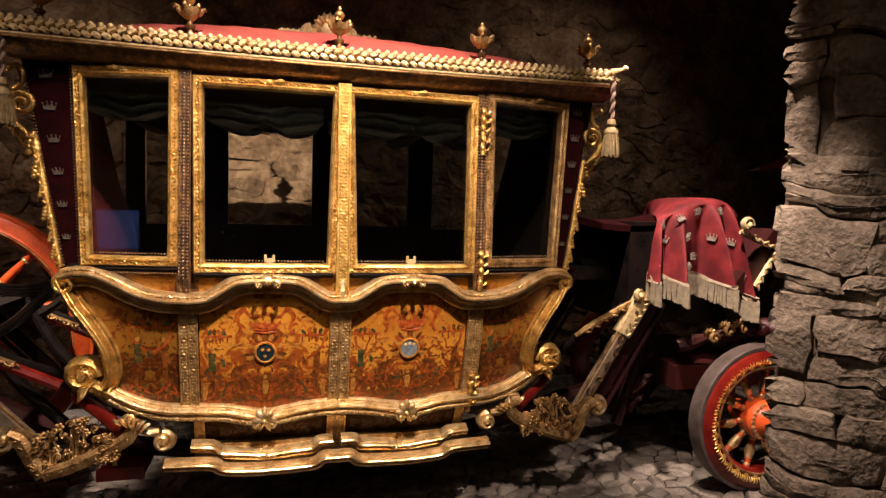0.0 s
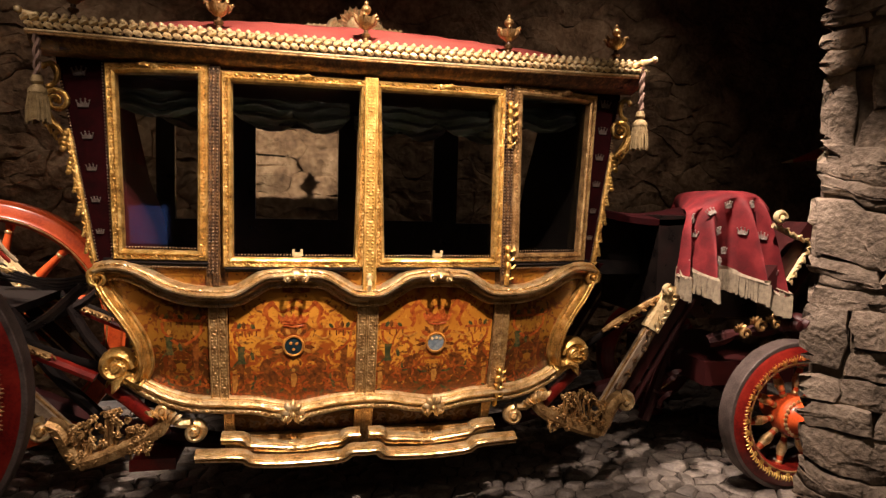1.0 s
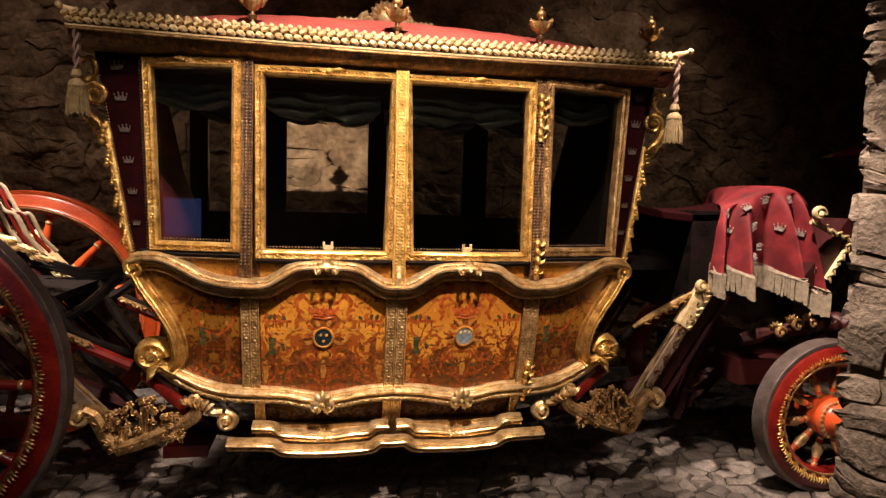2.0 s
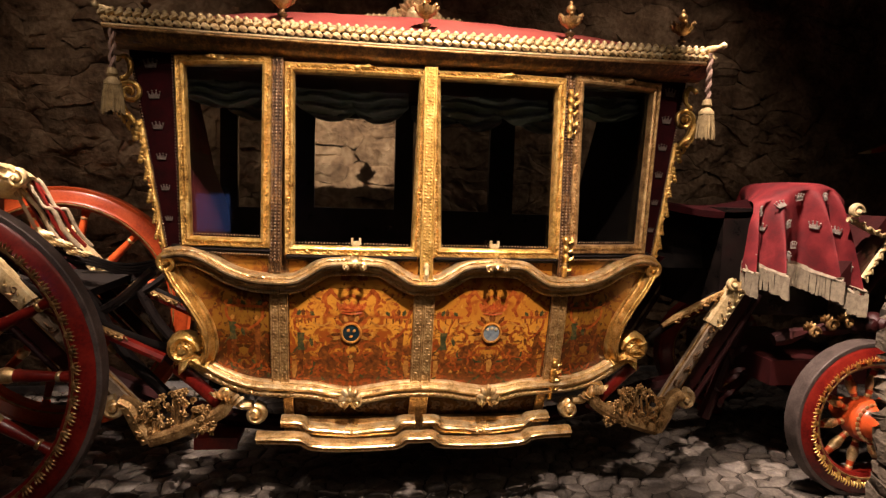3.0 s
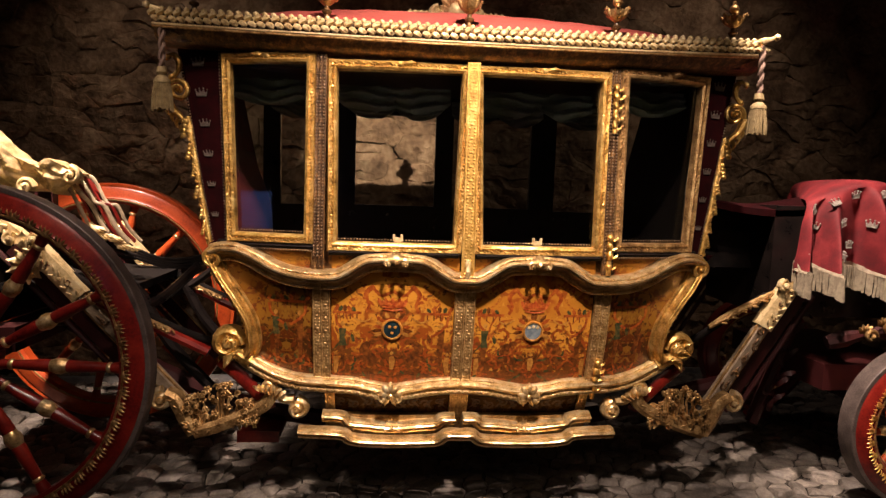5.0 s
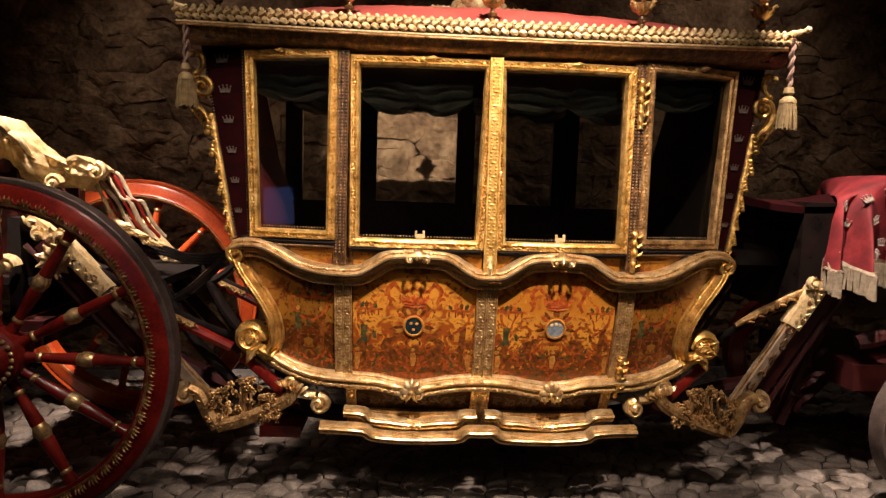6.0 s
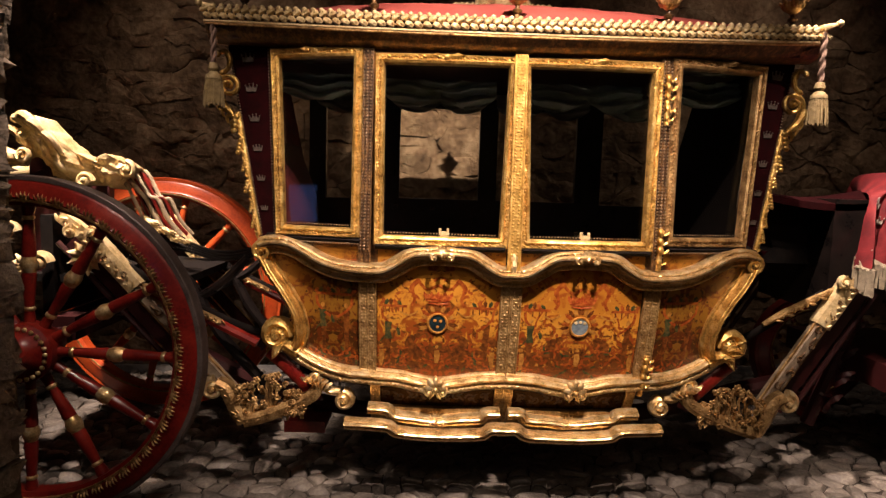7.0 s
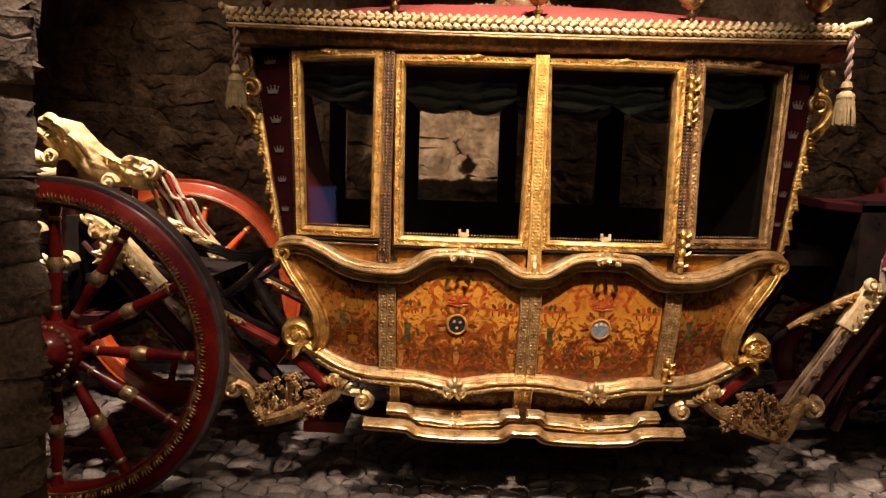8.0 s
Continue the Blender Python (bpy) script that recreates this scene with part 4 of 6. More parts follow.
    for k in range(4):
        s.tube(curve([R2(0.030 - 0.020 * k, -0.070 - 0.028 * k), R2(0.052 - 0.020 * k, -0.085 - 0.028 * k), R2(0.046 - 0.020 * k, -0.112 - 0.028 * k)], 3), [0.010, 0.012, 0.012, 0.011, 0.009, 0.007, 0.004], 8)
    s.tube(curve([R2(0.050, 0.150), R2(0.022, 0.158), R2(0.000, 0.130), R2(0.002, 0.090), R2(0.026, 0.062)], 4), [0.013, 0.010, 0.010, 0.011, 0.012, 0.013, 0.014, 0.015, 0.015, 0.015, 0.014, 0.013, 0.012, 0.011, 0.011, 0.011, 0.012], 8)
    s.blob(R2(0.030, 0.060), 0.017).blob(R2(0.052, 0.146), 0.016)
    part("corner_carving", s, GOLD, q, "gilt acanthus carving with a scrolled head")
    # posts between quarter and door
    mid = 0.660 if sgn < 0 else 0.648
    studded_strip(sgn * (mid - 0.013), 1.36, 2.29, 0.022, q, "post_strip", BRONZE, 0.028)
    studded_strip(sgn * (mid + 0.012), 1.36, 2.29, 0.024, q, "post_strip", BRONZE, 0.022)
    s = beads(Shape(), [side(sgn * mid, 1.42, 0.034), side(sgn * mid, 2.28, 0.034)], 0.0145, 0.0055)
    for dx in (-0.017, 0.017):
        beads(s, [side(sgn * mid + dx, 1.42, 0.034), side(sgn * mid + dx, 2.28, 0.034)], 0.0145, 0.0045)
    tagged(part("nail_trim", s, NAIL, q), kind="stuff")
    s = Shape().slab(lambda u, v, sgn=sgn: side(sgn * (0.585 + 0.10 * u), 0.80 + 1.5 * v, -0.008), 2, 16, (0, 0.02, 0))
    part("post", s, BRONZE, q, "dark gilt door post")
    studded_strip(sgn * 0.662, 0.83, 1.29, 0.036, q, "post_strip", GOLD_TAN, 0.018)

# ---- body ends, far side, floor and lining
for sgn in (-1, 1):
    s = Shape()
    ez = [(0.93, 0.985), (1.0, 0.962), (1.1, 0.975), (1.2, 1.03), (1.3, 1.10), (1.42, 1.16), (1.9, 1.235), (2.36, 1.32)]
    s.slab(lambda u, v: (CX + sgn * (lerp(ez, 0.9 + 1.46 * v) + 0.03 * math.sin(math.pi * u)), side(lerp(ez, 0.9 + 1.46 * v), 0.9 + 1.46 * v).y * (1 - u) + (2 * MID - side(lerp(ez, 0.9 + 1.46 * v), 0.9 + 1.46 * v).y) * u, 0.9 + 1.46 * v), 4, 16, (-sgn * 0.02, 0, 0))
    # front wall near black: the unlit end's shade is put into its colour
    part("end_panel", s, CLOTH if sgn < 0 else LEATHER, coach, "end wall of the coach body, crimson at the rear, blackened at the front")

FAR = 2 * MID


def wall_with_windows(name, y, thick, mat, openings, z0, z1, x0, x1, parent, label):
    """Flat lining pierced by rectangular openings, side by side."""
    s = Shape()
    xs = x0
    for a, b, za, zb in openings:
        s.box(xs, a, y, y + thick, z0, z1)
        s.box(a, b, y, y + thick, z0, za)
        s.box(a, b, y, y + thick, zb, z1)
        xs = b
    s.box(xs, x1, y, y + thick, z0, z1)
    return part(name, s, mat, parent, label, smooth=False)


wall_with_windows("far_side", FAR - 0.06, 0.05, BLACK, [(-1.07, -0.75, 1.6, 2.21), (-0.58, -0.05, 1.61, 2.205), (0.07, 0.60, 1.61, 2.205), (0.77, 1.09, 1.6, 2.21)], 0.95, 2.36, -1.18, 1.2, coach, "dark far wall of the coach with four windows")
s = Shape().slab(lambda u, v: (CX - 1.0 + 2.0 * u, 0.25 + (FAR - 0.5) * v, 0.80 - 0.12 * math.sin(math.pi * u)), 10, 2, (0, 0, -0.04))
part("underbody", s, BLACK, coach)
s = Shape().slab(lambda u, v: (CX - 1.27 + 2.54 * u, 0.08 + (FAR - 0.16) * v, 2.33), 4, 2, (0, 0, 0.02))
part("headlining", s, MAROON, coach)
# seats: the front one in near-black stuff that stands in for shade
for sgn in (-1, 1):
    st = new("seat")
    st.parent = coach
    tagged(st, "crimson coach seat, blackened at the front")
    s = Shape().slab(lambda u, v: (CX + sgn * (1.02 - 0.42 * u), 0.12 + 1.22 * v, 1.34 + 0.06 * math.sin(math.pi * v) * math.sin(math.pi * min(1, u + 0.1))), 6, 8, (0, 0, -0.3))
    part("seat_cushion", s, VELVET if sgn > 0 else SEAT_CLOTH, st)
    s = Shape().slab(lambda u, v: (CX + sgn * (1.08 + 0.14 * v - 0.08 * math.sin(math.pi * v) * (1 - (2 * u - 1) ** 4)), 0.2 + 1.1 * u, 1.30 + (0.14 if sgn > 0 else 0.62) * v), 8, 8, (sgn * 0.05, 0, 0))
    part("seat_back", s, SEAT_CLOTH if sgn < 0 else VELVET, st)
# curtains: swagged valances inside the near and far windows
for x0, x1, y, zt, drop in ((-0.60, -0.055, 0.32, 2.215, 0.085), (0.10, 0.655, 0.32, 2.215, 0.085), (-1.12, -0.74, 0.34, 2.23, 0.08), (0.80, 1.14, 0.34, 2.25, 0.08),
                            (-1.06, -0.72, 0.20, 2.32, 0.02), (-0.58, -0.08, 0.13, 2.31, 0.01), (0.06, 0.58, 0.13, 2.31, 0.01), (0.74, 1.1, 0.20, 2.32, 0.02),
                            (-0.62, -0.02, 1.30, 2.30, 0.09), (0.04, 0.64, 1.30, 2.29, 0.10), (-1.1, -0.72, 1.28, 2.29, 0.10), (0.74, 1.12, 1.28, 2.29, 0.10)):
    w = x1 - x0
    s = Shape()

    def fold(u, v, x0=x0, w=w, y=y, zt=zt, drop=drop):
        k = 2 if w > 0.45 else 1
        sag = abs(math.sin(math.pi * k * u)) ** 0.8
        z = zt - v * (0.05 + drop * (0.35 + 0.65 * sag))
        return (x0 + w * u, y - 0.022 * math.sin(v * 15 + 2.2 * sag + 2 * math.sin(9 * u)) * (0.35 + sag) - 0.03 * v + 0.02 * noise.noise(Vector((9 * u, 5 * v, x0))), z)
    s.slab(fold, 28, 18, (0, 0.004, 0))
    tagged(new("curtain", mesh("curtain", s, CURTAIN)), "dark green silk valance hung in swags inside the coach", "curtain", "coach window valances")

# ---- roof
roof = new("roof")
roof.parent = coach
tagged(roof, "red cloth-covered coach roof with a gilt beaded cornice")


def eave(x, dz=0.0, out=0.0):
    return Vector((CX + x, -0.10 + 0.085 * x * x - out, 2.372 + 0.026 * x * x + dz))


xs = [-1.385 + 2.75 * k / 40 for k in range(41)]
s = Shape().mould([eave(x) for x in xs], [(-0.10, -0.12), (-0.085, -0.06), (-0.06, -0.028), (-0.035, -0.012), (-0.028, 0.004), (0.03, 0.004), (0.04, -0.01), (0.05, -0.10)])
part("cornice", s, BRONZE, roof, "dark bronzed cornice with worn gilding")
s = Shape().tube([eave(x, -0.036, 0.006) for x in xs], 0.007, 6)
part("cornice_line", s, GOLD_DULL, roof)
# ends and far eave of the cornice
for sgn in (-1, 1):
    p0, p1 = eave(sgn * 1.37), Vector((eave(sgn * 1.37).x, FAR - eave(1.37).y, eave(1.37).z))
    s = Shape().mould([p0, p0.lerp(p1, 0.5) + Vector((sgn * 0.03, 0, 0)), p1], [(-sgn * 0.07, -0.1), (-sgn * 0.035, 0.0), (sgn * 0.03, 0.004), (sgn * 0.05, -0.1)], out=(sgn, 0, 0))
    part("end_cornice", s, BRONZE, roof)
s = Shape().mould([Vector((eave(x).x, FAR - eave(x).y, eave(x).z)) for x in xs[::4]], [(0.10, -0.12), (0.035, 0.0), (-0.04, 0.0), (-0.05, -0.1)], out=(0, 1, 0))
part("far_cornice", s, BRONZE, roof)


def top(u, v):
    x, y = -1.365 + 2.71 * u, 0.0
    a = eave(x)
    y = a.y + 0.02 + (FAR - 2 * a.y - 0.04) * v
    rise = 0.235 * (1 - (abs(2 * v - 1)) ** 2.2) ** 0.8 * (1 - abs(2 * u - 1) ** 2.4) ** 0.8
    wrinkle = 0.006 * noise.noise(Vector((x * 3, y * 9, 1.0))) + 0.006 * noise.noise(Vector((x * 11 + y * 5, y * 2, 4.0)))
    return (CX + x, y, a.z + 0.015 + rise + wrinkle)


s = Shape().slab(top, 70, 24, (0, 0, -0.02))
part("roof_cloth", s, ROOF_CLOTH, roof, "faded red cloth stretched over the roof")
# plaited bead border
BEAD = Shape().blob((0, 0, 0), (0.0215, 0.018, 0.0150)).blob((0.007, -0.010, 0.004), (0.010, 0.009, 0.007)).blob((-0.010, -0.006, -0.003), (0.009, 0.010, 0.009))
bead_mesh = mesh("bead", BEAD, GOLD_PALE)
for row, (dz, out, shift) in enumerate(((0.022, 0.012, 0.0), (-0.006, 0.016, 0.5))):
    for k in range(72):
        x = -1.385 + 2.75 * (k + shift) / 71.5
        b = new("bead", bead_mesh)
        b.parent = roof
        b.matrix_local = Matrix.LocRotScale(eave(x, dz, out), Euler((0, 0.5 if row else -0.5, 0.17 * x)), None)
s = Shape().tube([eave(x, -0.027, 0.012) for x in xs], 0.0055, 6)
part("bead_edge", s, GOLD_PALE, roof)
s = beads(Shape(), [eave(x, 0.042, -0.010) for x in xs], 0.0384, 0.0125)
part("bead_edge", s, GOLD_PALE, roof)


def finial(p, h):
    f = new("finial")
    f.parent = coach
    tagged(f, "turned gilt roof finial with a leafy vase")
    k = h / 0.19
    s = Shape().lathe([(0.0, -0.02), (0.024, -0.02), (0.026, -0.006), (0.014, 0.004), (0.010, 0.020), (0.020, 0.028), (0.022, 0.036), (0.011, 0.044), (0.009, 0.058)], (0, 0, 0), "z", 16)
    s.v = [tuple(Vector(a) * k + p) for a in s.v]
    part("foot", s, BRONZE, f)
    s = Shape().lathe([(0.009, 0.056), (0.024, 0.066), (0.038, 0.082), (0.045, 0.098), (0.047, 0.106), (0.042, 0.107), (0.020, 0.108), (0.010, 0.116), (0.008, 0.124), (0.019, 0.134), (0.023, 0.145), (0.018, 0.157), (0.008, 0.164), (0.010, 0.172), (0.005, 0.182), (0.0, 0.185)], (0, 0, 0), "z", 16)
    s.v = [tuple(Vector(a) * k + p) for a in s.v]
    part("vase", s, GOLD_DULL, f)
    for j in range(6):
        o = new("vase_leaf", VASE_LEAF)
        o.parent = f
        o.matrix_local = Matrix.LocRotScale(p, Euler((0, 0, 2 * math.pi * j / 6 + 0.26)), (k, k, k))


VASE_LEAF = mesh("vase_leaf", Shape().tube([(0.030, 0, 0.080), (0.042, 0, 0.095), (0.048, 0, 0.108), (0.058, 0, 0.114), (0.060, 0, 0.106)], [0.010, 0.012, 0.010, 0.008, 0.006], 8), GOLD_DULL)
for x in (-1.21, -0.635, -0.03, 0.625, 1.21):
    finial(eave(x, 0.045, -0.035), 0.185)
    q = eave(x, 0.045, -0.035)
    finial(Vector((q.x, FAR - q.y, q.z)), 0.185)
# carved crest in the middle of the roof
s = Shape()
c = Vector((CX - 0.02, 0.68, 2.63))
s.blob(c + Vector((0, 0, 0.06)), (0.07, 0.06, 0.075))
for k in range(9):
    a = math.pi * (k + 0.5) / 9
    d = Vector((math.cos(a), -0.15, math.sin(a)))
    s.leaf(c + Vector((0, -0.03, 0.05)) + d * 0.045, d, (-math.sin(a), 0, math.cos(a)), 0.055, 0.02, 0.012)
for e in (-1, 1):
    s.volute(c + Vector((e * 0.10, -0.02, 0.03)), 0.045, 1.4, 0.018, math.pi / 2, -e)
    s.tube([c + Vector((e * 0.12, 0, 0.04)), c + Vector((e * 0.18, 0, 0.025)), c + Vector((e * 0.25, 0, 0.01))], [0.025, 0.018, 0.008], 8)
    for k in range(5):
        s.leaf(c + Vector((e * (0.1 + 0.03 * k), -0.01, 0.03)), (e, 0, 0.3), (0, 0, 1), 0.05, 0.018, 0.01)
part("crest", s, GOLD_PALE, roof, "pale gilt carved crest on the roof")


def tassel(p, h):
    t = new("tassel")
    tagged(t, "tarnished gold tassel hanging on a twisted cord from the roof corner", "tassel", "roof corner tassels")
    p = Vector(p)
    s = Shape()
    for k in range(2):
        s.tube([p + Vector((0.008 * math.sin(i * 1.1 + k * math.pi), 0.008 * math.cos(i * 1.1 + k * math.pi), -0.62 * h * i / 14)) for i in range(15)], 0.009, 6)
    part("cord", s, TASSEL_CORD, t)
    q = p + Vector((0, 0, -0.60 * h))
    s = Shape().lathe([(0.0, 0.03), (0.018, 0.025), (0.024, 0.0), (0.016, -0.012), (0.034, -0.03), (0.036, -0.045), (0.028, -0.055)], q)
    part("head", s, TASSEL_GOLD, t)
    s = Shape()
    for k in range(26):
        a = 2 * math.pi * k / 26
        r = rnd.uniform(0.8, 1.1)
        s.tube([q + Vector((0.03 * math.cos(a), 0.03 * math.sin(a), -0.045)), q + Vector((0.036 * math.cos(a) * r, 0.036 * math.sin(a) * r, -0.10)), q + Vector((0.04 * math.cos(a) * r, 0.04 * math.sin(a) * r, -0.40 * h + rnd.uniform(-0.01, 0.01)))], 0.0055, 4)
    tagged(part("skirt", s, TASSEL_GOLD, t), kind="stuff")
    s = Shape().tube([p + Vector((0, 0.03, 0.02)), p + Vector((0, 0, 0.02)), p + Vector((0.045 * (1 if p.x > 0 else -1), -0.01, 0.035))], [0.02, 0.018, 0.008], 8).blob(p + Vector((0.06 * (1 if p.x > 0 else -1), -0.01, 0.04)), 0.018)
    part("bracket", s, GOLD_PALE, t)


tassel((1.355, 0.030, 2.43), 0.40)
tassel((-1.335, 0.06, 2.43), 0.40)

# ---------------------------------------------------------------- wheels


def wheel(at, radius, spokes, rim_mat, hub_mat, parent, width=0.085, turn=0.0, spoke_mat=None, carved=True):
    w = new("wheel")
    w.parent = parent
    w.matrix_local = pose(*at)
    tagged(w, "spoked wooden coach wheel painted red with gilt bands")
    R = radius
    part("tyre", Shape().mould([(R * math.cos(a), 0, R * math.sin(a)) for a in (2 * math.pi * k / 72 for k in range(72))], [(0.018, 0.0), (0.0, 0.0), (-0.004, -0.004), (-0.004, -width + 0.004), (0.0, -width), (0.018, -width)], closed=True), TYRE if carved else rim_mat, w, "iron tyre band")
    Ri = R * (0.86 if R > 0.6 else 0.73)
    ring = lambda r, y, n=72: [Vector((r * math.cos(a), y, r * math.sin(a))) for a in (2 * math.pi * k / n for k in range(n))]
    s = Shape().mould(ring(R - 0.018, 0.004), [(0.0, 0.0), (0.014, 0.012), ((R - Ri) * 0.55, 0.012), ((R - Ri) * 0.7, 0.022), ((R - Ri) * 0.85, 0.014), (R - Ri, 0.0), (R - Ri, -width + 0.012), (0.0, -width + 0.01)], closed=True)
    part("rim", s, rim_mat, w)
    s = Shape()
    n = int(2 * math.pi * R / 0.082) if carved else 0
    for k in range(n):
        a = 2 * math.pi * (k + 0.5) / n
        r = R - 0.018 - (R - Ri) * (0.62 if R > 0.6 else 0.52)
        d = Vector((math.cos(a), 0, math.sin(a)))
        t = Vector((-math.sin(a), 0, math.cos(a)))
        for e in (-1.5, -0.5, 0.5, 1.5):
            s.leaf(d * (r - 0.016) + t * (e * (0.013 if R > 0.6 else 0.015)) + Vector((0, -0.014, 0)), d + t * (0.18 * e), t, 0.036 - 0.006 * (abs(e) > 1), 0.0066, 0.014)
        s.blob(d * (r - 0.014) + Vector((0, -0.016, 0)), (0.018, 0.006, 0.018))
    if carved:
        tagged(part("rim_carving", s, GOLD_DULL if R > 0.6 else GOLD_YELLOW, w, "gilt leaf carving round the rim"), kind="stuff")
    s = Shape().tube(ring(Ri + 0.004, -0.012) + ring(Ri + 0.004, -0.012)[:1], 0.007, 6)
    part("rim_bead", s, GOLD_DULL, w)
    hub_r = 0.135 if R > 0.6 else 0.112
    yc = width / 2
    nose = 1.35 if R < 0.6 else 1.0
    s = Shape().lathe([(0.0, 0.20), (hub_r * 0.36 * nose, 0.198), (hub_r * 0.44 * nose, 0.18), (hub_r * 0.46 * nose, 0.10), (hub_r * 0.60 * (nose + 1) / 2, 0.07), (hub_r * 0.78, 0.055), (hub_r, 0.03), (hub_r * 1.02, -0.05), (hub_r * 0.8, -0.10), (hub_r * 0.5, -0.2)], (0, yc - 0.03, 0), "y", 28)
    part("hub", s, hub_mat, w, "turned hub")
    s = Shape()
    for k in range(24):
        a = 2 * math.pi * k / 24
        s.blob((hub_r * 0.86 * math.cos(a), yc - 0.03 - 0.05, hub_r * 0.86 * math.sin(a)), (0.013, 0.010, 0.013))
    part("hub_beading", s, GOLD_SMOOTH, w, "ring of gilt beads")
    L = Ri - hub_r * 0.9
    prof = [(0.030, 0.0), (0.024, 0.06), (0.020, 0.14), (0.026, 0.30), (0.031, 0.42), (0.024, 0.47), (0.034, 0.5), (0.024, 0.53), (0.031, 0.58), (0.024, 0.8), (0.02, 0.88), (0.028, 0.95), (0.030, 1.0)]
    k0 = max(0.72, R / 0.8)
    sm = mesh("spoke", Shape().lathe([(r * k0, h * L + hub_r * 0.85) for r, h in prof], (0, 0, 0), "z", 10), spoke_mat or rim_mat)
    bands = []
    for h, r, t in ((0.5, 0.037, 0.04), (0.14, 0.026, 0.014), (0.88, 0.026, 0.014)):
        b = Shape().lathe([(r * 0.75 * k0, h * L + hub_r * 0.85 - t), (r * 0.85 * k0, h * L + hub_r * 0.85 - t * 0.6), (r * k0, h * L + hub_r * 0.85 - t / 4), (r * k0, h * L + hub_r * 0.85 + t / 4), (r * 0.85 * k0, h * L + hub_r * 0.85 + t * 0.6), (r * 0.75 * k0, h * L + hub_r * 0.85 + t)], (0, 0, 0), "z", 10)
        bands.append(mesh("spoke_band", b, GOLD_SMOOTH))
    for k in range(spokes):
        a = 2 * math.pi * (k + turn) / spokes
        for nm, me in [("spoke", sm)] + [("spoke_band", m) for m in bands]:
            o = new(nm, me)
            o.parent = w
            o.matrix_local = pose(0, yc, 0, 0, math.degrees(a), 0)
    return w


REAR, FRONT = (-2.175, 0.0, 0.90), (2.362, 0.0, 0.62)
wheel(REAR, 0.795, 12, RED, RED, coach, turn=0.05)
wheel(FRONT, 0.41, 10, RED, ORANGE, coach, width=0.10, turn=0.3, spoke_mat=ORANGE)
wheel((REAR[0], 1.48, REAR[2]), 0.795, 12, ORANGE, RED, coach, turn=0.4, spoke_mat=ORANGE, carved=False)
wheel((FRONT[0], 1.48, FRONT[2]), 0.41, 10, RED, RED, coach, turn=0.1, carved=False)
for (x, y, z), r in ((REAR, 0.05), (FRONT, 0.045)):
    part("axle", Shape().tube([(x, 0.1, z), (x, 0.74, z + 0.02), (x, 1.42, z)], r, 10).box(x - 0.06, x + 0.06, 0.3, 1.18, z - 0.02, z + 0.1), MAROON, coach, "dark red axle beam")

# ---------------------------------------------------------------- undercarriage
part("perch", Shape().tube(curve([(-2.1, MID, 0.95), (-1.5, MID, 0.62), (-0.9, MID, 0.42), (0, MID, 0.36), (0.9, MID, 0.42), (1.6, MID, 0.6), (2.3, MID, 0.72)], 5), 0.05, 8), MAROON, coach, "dark red perch pole under the body")
part("step_board", Shape().box(-1.12, -0.9, 0.5, 0.8, 0.365, 0.39).box(-1.12, -0.9, 0.49, 0.51, 0.35, 0.41), RED, coach, "red folding step board", smooth=False)

